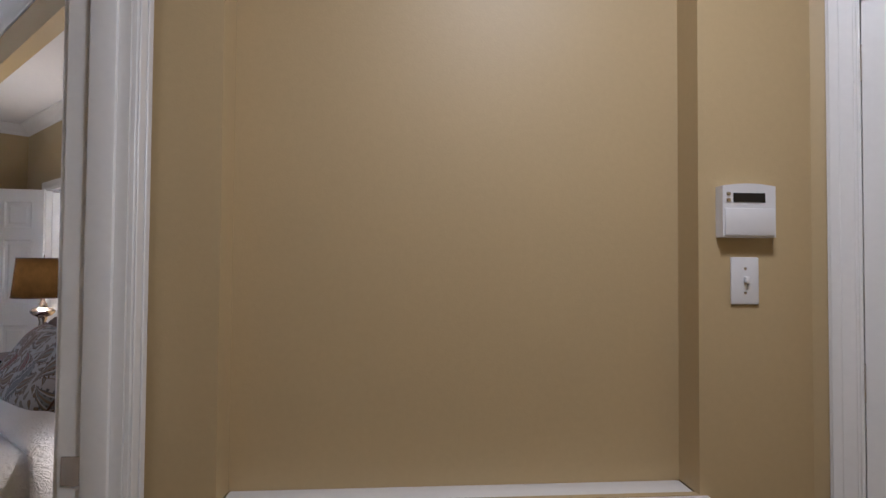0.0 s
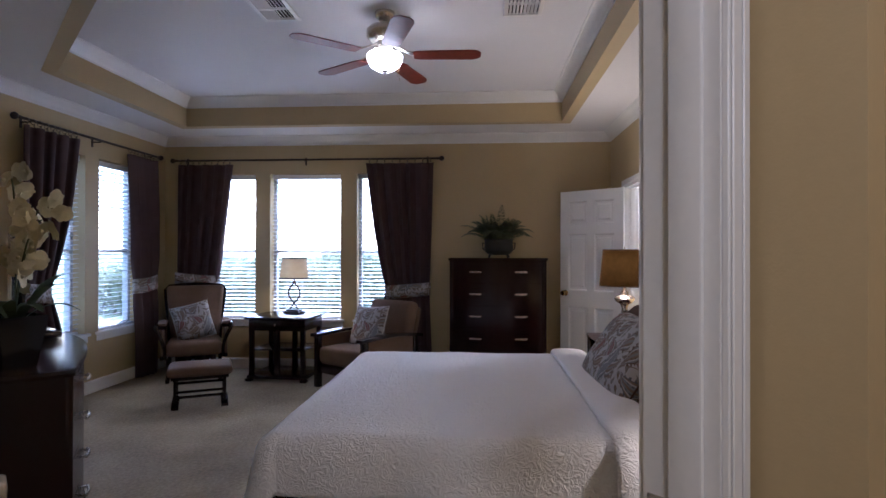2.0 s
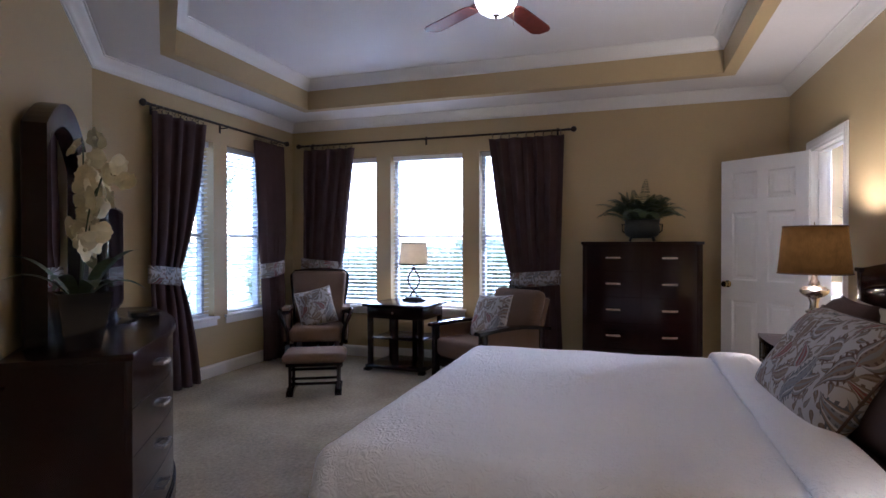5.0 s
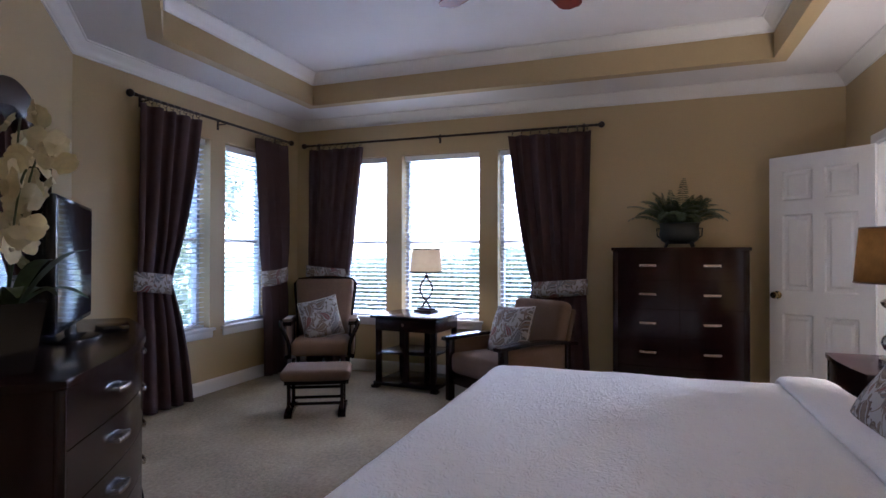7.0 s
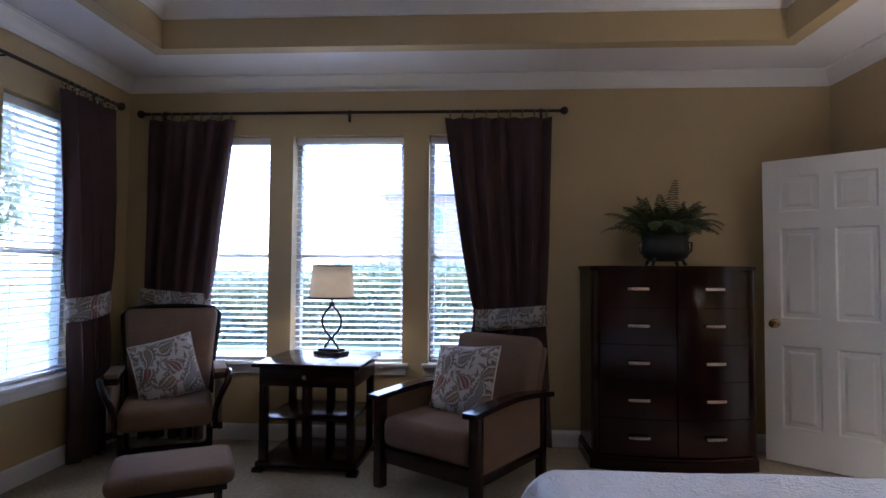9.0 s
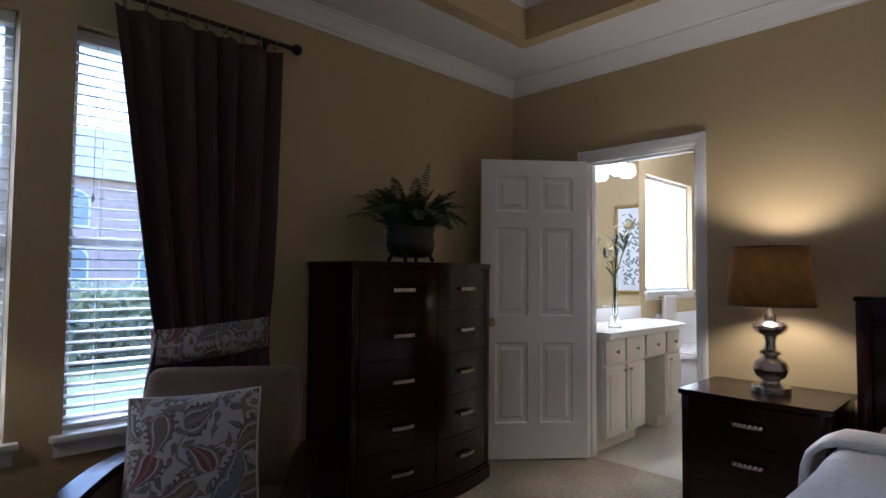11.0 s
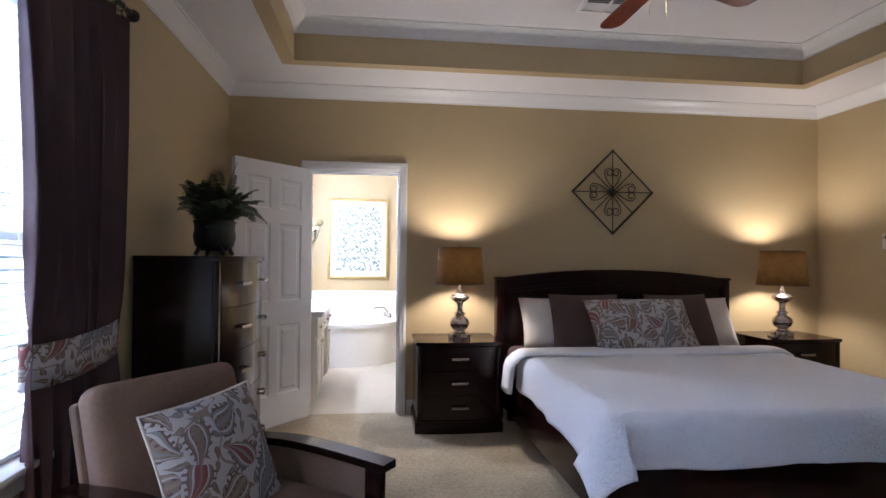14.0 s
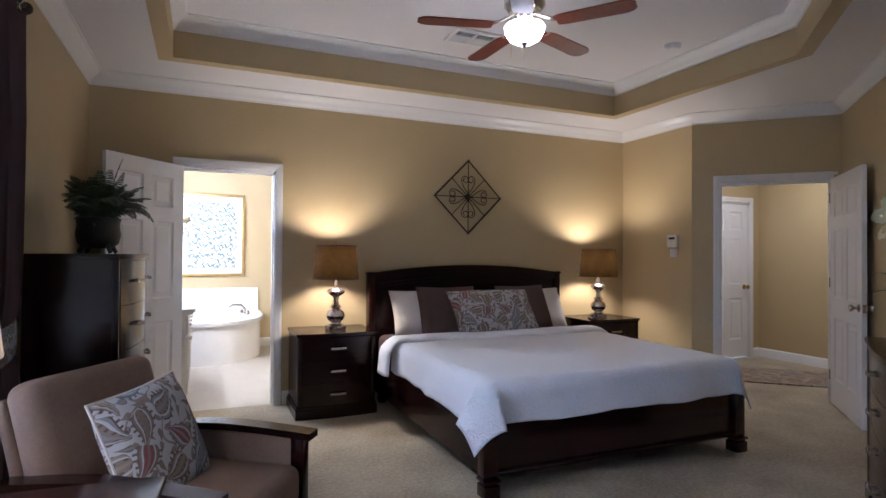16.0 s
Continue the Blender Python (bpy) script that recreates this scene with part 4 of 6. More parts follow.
def orchid(m):
    root = thing("orchid", m, "cream artificial orchid in square dark vase on dresser", "orchid")
    bm = bmesh.new()
    lo, hi = 0.06, 0.092
    rings = [[bm.verts.new((sx * r, sy * r, z)) for sx, sy in ((-1, -1), (1, -1), (1, 1), (-1, 1))] for r, z in ((lo, 0), (hi, 0.22), (hi - 0.012, 0.22), (hi - 0.014, 0.19))]
    bm.faces.new(rings[0][::-1])
    for a, b in zip(rings, rings[1:]):
        for i in range(4):
            bm.faces.new((a[i], a[(i + 1) % 4], b[(i + 1) % 4], b[i]))
    bm.faces.new(rings[-1])
    part("vase", bm, BLACK, root, "square dark lacquered vase")
    rnd = random.Random(4)
    for k in range(9):
        a = k * 2.4
        bm = bmesh.new()
        leaf_blade(bm, (0.03 * math.cos(a), 0.03 * math.sin(a), 0.2), (0.24 * math.cos(a), 0.24 * math.sin(a), 0.24 + rnd.uniform(-0.04, 0.16)), 0.026, 0.05)
        part("leaf", bm, LEAF, root, smooth="all")
    for s, (ax, ay, topz) in enumerate(((-0.12, 0.04, 0.84), (0.04, 0.06, 0.70), (0.10, 0.02, 0.62))):
        pts = [Vector((0, 0, 0.2)) + Vector((ax * (u ** 1.6) * 1.6, ay * u * 1.4, (topz - 0.2) * math.sin(u * 1.5))) for u in [k / 14 for k in range(15)]]
        bm = bmesh.new()
        tube(bm, pts, 0.0035, 6)
        part("stem", bm, LEAF, root, smooth="all")
        for k in [q * 0.75 for q in range(6, 19)]:
            p = pts[int(k)] + Vector((rnd.uniform(-0.065, 0.065), rnd.uniform(-0.055, 0.055), rnd.uniform(-0.04, 0.04)))
            turn = pose(p.x, p.y, p.z, rnd.uniform(50, 120), rnd.uniform(-30, 30), rnd.uniform(0, 360))
            bm = bmesh.new()
            for q in range(5):
                a = 2 * math.pi * q / 5 + 0.3
                big = 0.048 if q in (1, 3) else 0.043
                tip = Vector((math.cos(a), math.sin(a), 0.12)) * big
                leaf_blade(bm, (0, 0, 0), tip, big * (0.62 if q in (1, 3) else 0.45), 0.006, n=5)
            lathe(bm, [(0, 0), (0.008, 0.004), (0.006, 0.014), (0, 0.018)], 8)
            bm.transform(turn)
            part("flower", bm, PETAL, root, smooth="all")
    return root


orchid(M_TV @ pose(2.37, 0.23, 0.882, 0, 0, 20))


# ---- table lamps ----
def bedside_lamp(m):
    root = thing("table_lamp", m, "turned nickel table lamp with brown burlap drum shade, lit", "lamp", "bedside lamps")
    bm = bmesh.new()
    lathe(bm, [(0, 0), (0.088, 0), (0.088, 0.03), (0.078, 0.036), (0.046, 0.046), (0.04, 0.058), (0.066, 0.08), (0.08, 0.112), (0.07, 0.145), (0.036, 0.17), (0.03, 0.178), (0.046, 0.187), (0.046, 0.197), (0.026, 0.207), (0.022, 0.245), (0.032, 0.275), (0.056, 0.288), (0.076, 0.308), (0.08, 0.326), (0.06, 0.343), (0.03, 0.35), (0.028, 0.375), (0.018, 0.386), (0.012, 0.42), (0, 0.42)], 40)
    part("base", bm, NICKEL, root, smooth=True)
    for r0, z0, r1, z1, inner in ((0.195, 0.425, 0.168, 0.71, False),):
        bm = bmesh.new()
        for dr in (0, -0.003):
            a = [bm.verts.new(((r0 + dr) * math.cos(t), (r0 + dr) * math.sin(t), z0)) for t in [2 * math.pi * k / 64 for k in range(64)]]
            b = [bm.verts.new(((r1 + dr) * math.cos(t), (r1 + dr) * math.sin(t), z1)) for t in [2 * math.pi * k / 64 for k in range(64)]]
            for i in range(64):
                bm.faces.new((a[i], a[(i + 1) % 64], b[(i + 1) % 64], b[i]))
            if dr == 0:
                break
        part("shade", bm, BURLAP, root, "brown burlap drum shade", smooth="all")
        for r, z in ((r0, z0), (r1, z1)):
            bm = bmesh.new()
            tube(bm, [(r * math.cos(t), r * math.sin(t), z) for t in [2 * math.pi * k / 64 for k in range(64)]], 0.004, 6, closed=True)
            part("shade_trim", bm, COCOA, root, smooth="all")
    bm = bmesh.new()
    for a in (0, 2.094, 4.189):
        tube(bm, [(0, 0, 0.66), (0.168 * math.cos(a), 0.168 * math.sin(a), 0.70)], 0.0015, 5)
    tube(bm, [(0, 0, 0.42), (0, 0, 0.735)], 0.003, 6)
    part("harp", bm, NICKEL, root)
    return root


for x in (-5.13, -2.35):
    bedside_lamp(pose(x, 1.42, 0.683))

remote = thing("remote_control", pose(-2.55, 1.27, 0.681, 0, 0, 68), "small black remote control lying on nightstand", "remote")
block("case", (-0.085, 0.085, -0.022, 0.022, 0, 0.018), BLACK, remote, bevel=0.006)
for k in range(4):
    block("button_row", (-0.06 + 0.03 * k, -0.045 + 0.03 * k, -0.014, 0.014, 0.018, 0.0195), IRON, remote, bevel=0)

side_lamp = thing("side_table_lamp", pose(-6.74, -1.83, 0.683, 0, 0, 70), "dark iron loop table lamp with cream drum shade", "lamp")
bm = bmesh.new()
box(bm, -0.11, 0.11, -0.06, 0.06, 0, 0.022)
box(bm, -0.085, 0.085, -0.045, 0.045, 0.022, 0.04)
part("base", rounded(bm, 0.004), IRON, side_lamp, smooth=True)
for sgn in (-1, 1):
    bm = bmesh.new()
    pts = [(sgn * 0.075 * math.sin(math.pi * (1.32 * u - 0.32)) , sgn * 0.007, 0.04 + 0.30 * u) for u in [k / 30 for k in range(31)]]
    tube(bm, pts, 0.008, 8)
    part("loop", bm, IRON, side_lamp, smooth="all")
bm = bmesh.new()
tube(bm, [(0, 0, 0.33), (0, 0, 0.45)], 0.008, 8)
lathe(bm, [(0, 0.34), (0.02, 0.34), (0.02, 0.36), (0, 0.37)], 16)
part("stem", bm, IRON, side_lamp, smooth=True)
bm = bmesh.new()
ring = [2 * math.pi * k / 64 for k in range(64)]
a = [bm.verts.new((0.16 * math.cos(t), 0.16 * math.sin(t), 0.39)) for t in ring]
b = [bm.verts.new((0.135 * math.cos(t), 0.135 * math.sin(t), 0.62)) for t in ring]
for i in range(64):
    bm.faces.new((a[i], a[(i + 1) % 64], b[(i + 1) % 64], b[i]))
part("shade", bm, LINEN, side_lamp, "cream linen drum shade", smooth="all")
for r, z in ((0.161, 0.394), (0.136, 0.616)):
    bm = bmesh.new()
    tube(bm, [(r * math.cos(t), r * math.sin(t), z) for t in ring], 0.006, 6, closed=True)
    part("shade_trim", bm, IRON, side_lamp, "dark shade trim band", smooth="all")


# ---- sitting corner ----
end_table = thing("end_table", pose(-6.595, -1.865, 0, 0, 0, -4), "black wooden end table with drawer and two shelves", "table")
block("tabletop", (-0.30, 0.30, -0.35, 0.35, 0.655, 0.682), DARK, end_table, bevel=0.008)
block("apron", (-0.26, 0.262, -0.31, 0.31, 0.535, 0.655), DARK, end_table)
drawer = block("drawer", (0.2625, 0.272, -0.22, 0.22, 0.548, 0.645), DARK, end_table, bevel=0.003)
bm = bmesh.new()
lathe(bm, [(0, 0), (0.006, 0), (0.006, 0.012), (0.014, 0.018), (0.014, 0.024), (0, 0.027)], 16, Matrix.Translation((0.272, 0, 0.6)) @ Matrix.Rotation(radians(90), 4, "Y"))
part("knob", bm, NICKEL, drawer, "small square nickel knob", smooth=True)
for x in (-0.235, 0.235):
    for y in (-0.285, 0.285):
        block("leg", (x - 0.024, x + 0.024, y - 0.024, y + 0.024, 0.06, 0.535), DARK, end_table)
    block("mid_leg", (x - 0.016, x + 0.016, -0.03, 0.03, 0.06, 0.535), DARK, end_table)
block("shelf", (-0.24, 0.24, -0.29, 0.29, 0.32, 0.338), DARK, end_table)
bm = bmesh.new()
box(bm, -0.275, 0.275, -0.325, 0.325, 0.028, 0.062)
for x in (-0.255, 0.255):
    for y in (-0.305, 0.305):
        box(bm, x - 0.035, x + 0.035, y - 0.035, y + 0.035, 0.0, 0.028)
part("base", rounded(bm, 0.006), DARK, end_table, smooth=True)


def slab(bm, pts, y0, y1):
    """A flat board cut to an (x, z) outline."""
    f = [bm.verts.new((x, y0, z)) for x, z in pts]
    g = [bm.verts.new((x, y1, z)) for x, z in pts]
    bm.faces.new(f)
    bm.faces.new(g[::-1])
    for i in range(len(pts)):
        j = (i + 1) % len(pts)
        bm.faces.new((f[i], f[j], g[j], g[i]))


# recliner by the window; front towards +x
chair = thing("mission_recliner", pose(-6.27, -0.90, 0, 0, 0, -35), "taupe microsuede recliner with dark wooden arms", "chair")
for s in (-1, 1):
    y0, y1 = sorted((s * 0.30, s * 0.385))
    bm = bmesh.new()
    top = [(0.42 - 0.86 * k / 12, 0.543 + 0.02 * math.sin(math.pi * k / 12) - 0.05 * max(0, k / 12 - 0.55)) for k in range(13)]
    slab(bm, top + [(x, z - 0.03) for x, z in reversed(top)], y0, y1)
    part("arm", rounded(bm, 0.006), DARK, chair, smooth=True)
    yc = s * 0.343
    block("leg", (0.325, 0.385, yc - 0.028, yc + 0.028, 0.0, 0.526), DARK, chair)
    block("leg", (-0.37, -0.315, yc - 0.025, yc + 0.025, 0.0, 0.505), DARK, chair)
    block("side_panel", (-0.315, 0.325, yc - 0.012, yc + 0.012, 0.2, 0.52), SUEDE, chair, bevel=0.01)
    block("rail", (-0.315, 0.325, yc - 0.018, yc + 0.018, 0.15, 0.205), DARK, chair)
block("front_rail", (0.33, 0.37, -0.315, 0.315, 0.15, 0.24), DARK, chair)
soft_box("seat", (-0.32, 0.39, -0.305, 0.305, 0.245, 0.42), SUEDE, chair, 0.05)
soft_box("backrest", (-0.08, 0.07, -0.305, 0.305, 0.0, 0.51), SUEDE, chair, 0.055, m=pose(-0.27, 0, 0.36, 0, -17, 0))
soft_box("back_shell", (-0.125, -0.075, -0.30, 0.30, -0.1, 0.47), SUEDE, chair, 0.02, m=pose(-0.27, 0, 0.36, 0, -17, 0))
pillow("throw_pillow", pose(-6.27, -0.90, 0, 0, 0, -35) @ pose(-0.06, -0.04, 0.585, 0, 0, 90) @ pose(0, 0, 0, 68, 0, 0) @ pose(0, 0, 0, 0, 0, 4), 0.46, 0.46, 0.15, PAISLEY, "square paisley throw pillow on recliner seat", SHEET, 11)

# glider rocker in the corner
M_GL = pose(-6.50, -2.86, 0, 0, 0, 27) @ Matrix.Diagonal((0.95, 0.93, 1.0, 1.0))
glider = thing("glider_chair", M_GL, "brown upholstered glider chair with wooden frame", "chair")
for s in (-1, 1):
    yc = s * 0.335
    bm = bmesh.new()
    arm = [(0.24 - 0.44 * k / 10, 0.60 - 0.03 * (k / 10 - 0.4) ** 2) for k in range(11)]
    slab(bm, arm + [(x, z - 0.035) for x, z in reversed(arm)], yc - 0.045, yc + 0.045)
    part("arm", rounded(bm, 0.012), DARK, glider, smooth=True)
    bm = bmesh.new()
    slab(bm, [(0.22 - 0.40 * k / 10, 0.625 - 0.02 * (k / 10 - 0.4) ** 2) for k in range(11)] + [(-0.18 + 0.40 * k / 10, 0.598) for k in range(11)], yc - 0.04, yc + 0.04)
    part("arm_pad", rounded(bm, 0.008), SUEDE, glider, smooth=True)
    bm = bmesh.new()
    tube(bm, [(0.20, yc * 1.16, 0.60), (0.245, yc * 1.17, 0.59), (0.275, yc * 1.13, 0.545), (0.28, yc * 1.03, 0.48), (0.275, yc * 0.94, 0.41), (0.265, yc * 0.9, 0.34), (0.262, yc * 0.9, 0.25)], lambda u: 0.026 - 0.008 * u, 10)
    tube(bm, [(-0.24, yc, 0.58), (-0.22, yc, 0.4), (-0.2, yc, 0.25)], 0.02, 10)
    tube(bm, [(0.27, yc, 0.26), (-0.22, yc, 0.26)], 0.02, 10)
    part("side_frame", bm, DARK, glider, smooth="all")
    soft_box("side_pad", (-0.2, 0.26, yc - 0.015, yc + 0.015, 0.28, 0.56), SUEDE, glider, 0.012)
    block("base_runner", (-0.28, 0.28, yc * 0.82 - 0.022, yc * 0.82 + 0.022, 0.0, 0.05), DARK, glider, bevel=0.008)
    for x in (-0.17, 0.17):
        block("base_post", (x - 0.02, x + 0.02, yc * 0.82 - 0.018, yc * 0.82 + 0.018, 0.05, 0.24), DARK, glider)
block("base_rail", (-0.03, 0.03, -0.27, 0.27, 0.06, 0.1), DARK, glider)
soft_box("seat", (-0.25, 0.30, -0.29, 0.29, 0.27, 0.42), SUEDE, glider, 0.05)
bm = bmesh.new()
box(bm, -0.06, 0.06, -0.3, 0.3, 0.0, 0.62)
for v in bm.verts:
    if v.co.z > 0.3:
        v.co.y *= 1.1
    else:
        v.co.y *= 0.9
bmesh.ops.bevel(bm, geom=list(bm.edges), offset=0.05, segments=4, affect="EDGES", profile=0.5)
part("backrest", bm, SUEDE, glider, smooth="all", m=pose(-0.25, 0, 0.38, 0, -14, 0))
bm = bmesh.new()
tube(bm, [(-0.04, -0.285, 0.0), (-0.04, -0.3, 0.25), (-0.04, -0.335, 0.5), (-0.045, -0.34, 0.58), (-0.05, -0.30, 0.625), (-0.05, -0.15, 0.64), (-0.05, 0, 0.645), (-0.05, 0.15, 0.64), (-0.05, 0.30, 0.625), (-0.045, 0.34, 0.58), (-0.04, 0.335, 0.5), (-0.04, 0.3, 0.25), (-0.04, 0.285, 0.0)], 0.021, 10)
part("back_frame", bm, DARK, glider, smooth="all", m=pose(-0.25, 0, 0.38, 0, -14, 0))
pillow("throw_pillow", M_GL @ pose(-0.06, -0.02, 0.60, 0, 0, 90) @ pose(0, 0, 0, 66, 0, 0) @ pose(0, 0, 0, 0, 0, 14), 0.42, 0.42, 0.14, PAISLEY, "square paisley throw pillow on glider seat", SHEET, 23)

stool = thing("glider_ottoman", pose(-5.485, -2.265, 0, 0, 0, 27) @ Matrix.Diagonal((1.0, 1.12, 0.87, 1.0)), "small gliding ottoman with brown padded top", "ottoman")
soft_box("cushion", (-0.2, 0.2, -0.24, 0.24, 0.315, 0.415), SUEDE, stool, 0.042)
block("seat_frame", (-0.17, 0.17, -0.21, 0.21, 0.285, 0.327), DARK, stool)
for s in (-1, 1):
    y = s * 0.18
    for x in (-0.13, 0.13):
        bm = bmesh.new()
        slab(bm, [(x - 0.022, 0.05), (x + 0.022, 0.05), (x + 0.018, 0.17), (x + 0.026, 0.285), (x - 0.026, 0.285), (x - 0.018, 0.17)], y - 0.012, y + 0.012)
        part("leg", rounded(bm, 0.004), DARK, stool, smooth=True)
    bm = bmesh.new()
    slab(bm, [(-0.19, 0.0), (-0.14, 0.0), (-0.12, 0.02), (0.12, 0.02), (0.14, 0.0), (0.19, 0.0), (0.19, 0.03), (0.12, 0.06), (-0.12, 0.06), (-0.19, 0.03)], y - 0.026, y + 0.026)
    part("runner", rounded(bm, 0.006), DARK, stool, smooth=True)
for x, z in ((-0.1, 0.1), (0.1, 0.1), (0.0, 0.22)):
    bm = bmesh.new()
    tube(bm, [(x, -0.18, z), (x, 0.18, z)], 0.014, 10)
    part("stretcher", bm, DARK, stool, smooth=True)


# ---- curtains ----
def curtain(m, top, mid, foot, tie_z, z_top, label, folds=9, seed=0):
    """A tied-back panel hanging in x; spans (x0, x1) at the top, the tie and the floor; y into the room."""
    root = thing("curtain", m, label, "curtain", "window curtains")
    bm = bmesh.new()
    nu, nv = 110, 46
    rows = []

    def span(z):
        if z > tie_z:
            k = (z - tie_z) / (z_top - tie_z)
            k = k ** 0.8
            return [mid[i] + (top[i] - mid[i]) * k for i in (0, 1)]
        k = ((tie_z - z) / tie_z) ** 0.7
        return [mid[i] + (foot[i] - mid[i]) * k for i in (0, 1)]
    for j in range(nv + 1):
        z = 0.012 + (z_top - 0.012) * j / nv
        x0, x1 = span(z)
        pinch = math.exp(-((z - tie_z) / 0.18) ** 2)
        row = []
        for i in range(nu + 1):
            u = i / nu
            ph = 2 * math.pi * folds * (u + 0.085 * noise.noise((u * 3.1, seed * 1.7, z * 0.12)) + 0.02 * noise.noise((u * 8, z * 0.7, seed)))
            hang = min(1, (z_top - z) / 0.5)
            amp = (0.026 + 0.02 * hang * noise.noise((u * 4.3, z * 0.6, seed)) + 0.012 * hang) * (1 - 0.55 * pinch)
            row.append(bm.verts.new((x0 + (x1 - x0) * u + 0.008 * math.sin(ph * 2), max(-0.04, amp * math.sin(ph + 0.5 * noise.noise((u * 3, z * 0.9, seed + 5)))) - 0.07 * u ** 5 * math.exp(-((z - tie_z) / 0.45) ** 2), z)))
        rows.append(row)
    for a, b in zip(rows, rows[1:]):
        for i in range(nu):
            bm.faces.new((a[i], a[i + 1], b[i + 1], b[i]))
    cloth = part("panel", bm, PLUM, root, smooth="all")
    cloth.modifiers.new("thickness", "SOLIDIFY").thickness = 0.004
    bm = bmesh.new()
    x0, x1 = span(tie_z)
    n = 40
    loop = []
    for k in range(n):
        a = 2 * math.pi * k / n
        x = (x0 + x1) / 2 + (abs(x1 - x0) / 2 + 0.015) * math.cos(a)
        u = (x - x0) / (x1 - x0)
        loop.append((x, -0.002 - 0.07 * min(1.0, max(0.0, u)) ** 5 + 0.042 * math.copysign(abs(math.sin(a)) ** 0.6, math.sin(a))))
    lo = [bm.verts.new((x, y, tie_z - 0.055 - 0.05 * (x - x0) / (x1 - x0 + 1e-6))) for x, y in loop]
    md = [bm.verts.new((x, y + 0.003, tie_z + 0.02 - 0.045 * (x - x0) / (x1 - x0 + 1e-6))) for x, y in loop]
    hi = [bm.verts.new((x, y, tie_z + 0.095 - 0.04 * (x - x0) / (x1 - x0 + 1e-6))) for x, y in loop]
    for p, q in ((lo, md), (md, hi)):
        for i in range(n):
            bm.faces.new((p[i], p[(i + 1) % n], q[(i + 1) % n], q[i]))
    tie = part("tieback", bm, PAISLEY_BAND, root, "paisley cloth tieback band", smooth="all")
    tie.modifiers.new("thickness", "SOLIDIFY").thickness = 0.004
    for k in range(9):
        x = top[0] + (top[1] - top[0]) * (k + 0.5) / 9
        bm = bmesh.new()
        tube(bm, [(x, 0.022 * math.cos(t), z_top + 0.04 + 0.022 * math.sin(t)) for t in [2 * math.pi * q / 14 for q in range(14)]], 0.003, 6, closed=True)
        tube(bm, [(x, 0.012, z_top - 0.012), (x, 0.004, z_top + 0.02)], 0.006, 6)
        part("ring_clip", bm, NICKEL, root, smooth="all")
    return root


def rod(m, length, label, gap=0.095):
    root = thing("curtain_rod", m, label, "curtain rod", "curtain rods")
    bm = bmesh.new()
    tube(bm, [(0, 0, 0), (length, 0, 0)], 0.0115, 12)
    part("pole", bm, IRON, root, smooth=True)
    for x, s in ((0, -1), (length, 1)):
        bm = bmesh.new()
        lathe(bm, [(0, -0.01), (0.014, -0.01), (0.014, 0.004), (0.009, 0.01), (0.018, 0.02), (0.028, 0.035), (0.03, 0.048), (0.024, 0.062), (0.01, 0.072), (0, 0.074)], 20, Matrix.Translation((x, 0, 0)) @ Matrix.Rotation(radians(90 * s), 4, "Y"))
        part("finial", bm, IRON, root, smooth=True)
    for x in (0.12, length / 2, length - 0.12):
        bm = bmesh.new()
        tube(bm, [(x, 0, -0.014), (x, -0.03, -0.014), (x, -gap + 0.009, -0.014)], 0.006, 8)
        box(bm, x - 0.01, x + 0.01, -gap + 0.001, -gap + 0.009, -0.06, 0.03)
        part("bracket", bm, IRON, root)
    return root


RODZ = 2.448
M_CW = pose(W + 0.05, -0.225, RODZ, 0, 0, -90)
rod(M_CW, 3.11, "dark iron rod with ball finials above west windows", 0.05)
rod(pose(-6.70, S + 0.095, RODZ), 1.92, "dark iron rod with ball finials above south windows")
M_CW0 = pose(W + 0.05, 0, 0, 0, 0, -90)
LAB = "plum brown satin curtain tied back with paisley band"
curtain(M_CW0, (0.265, 1.06), (0.32, 0.83), (0.28, 0.99), 0.93, RODZ - 0.05, LAB, 6.5, 1)
curtain(M_CW0, (3.32, 2.64), (3.33, 2.85), (3.34, 2.84), 1.03, RODZ - 0.05, LAB, 4.5, 2)
M_CS0 = pose(0, S + 0.095, 0)
curtain(M_CS0, (-4.82, -5.44), (-4.80, -5.18), (-4.80, -5.36), 1.02, RODZ - 0.05, LAB, 4.5, 3)
curtain(M_CS0, (-6.68, -6.16), (-6.66, -6.38), (-6.66, -6.34), 1.02, RODZ - 0.05, LAB, 4, 4)

# ---- ceiling fan and fittings ----
fan = thing("ceiling_fan", pose(-4.38, -0.385, 0), "five-blade ceiling fan with cherry blades and lit bowl", "ceiling fan")
bm = bmesh.new()
lathe(bm, [(0, HIGH), (0.07, HIGH), (0.068, HIGH - 0.03), (0.04, HIGH - 0.06), (0.014, HIGH - 0.065), (0.014, HIGH - 0.09), (0.03, HIGH - 0.095), (0.1, HIGH - 0.1), (0.125, HIGH - 0.125), (0.125, HIGH - 0.17), (0.1, HIGH - 0.2), (0.06, HIGH - 0.205), (0.05, HIGH - 0.25), (0, HIGH - 0.25)], 40)
part("motor_housing", bm, NICKEL, fan, smooth=True)
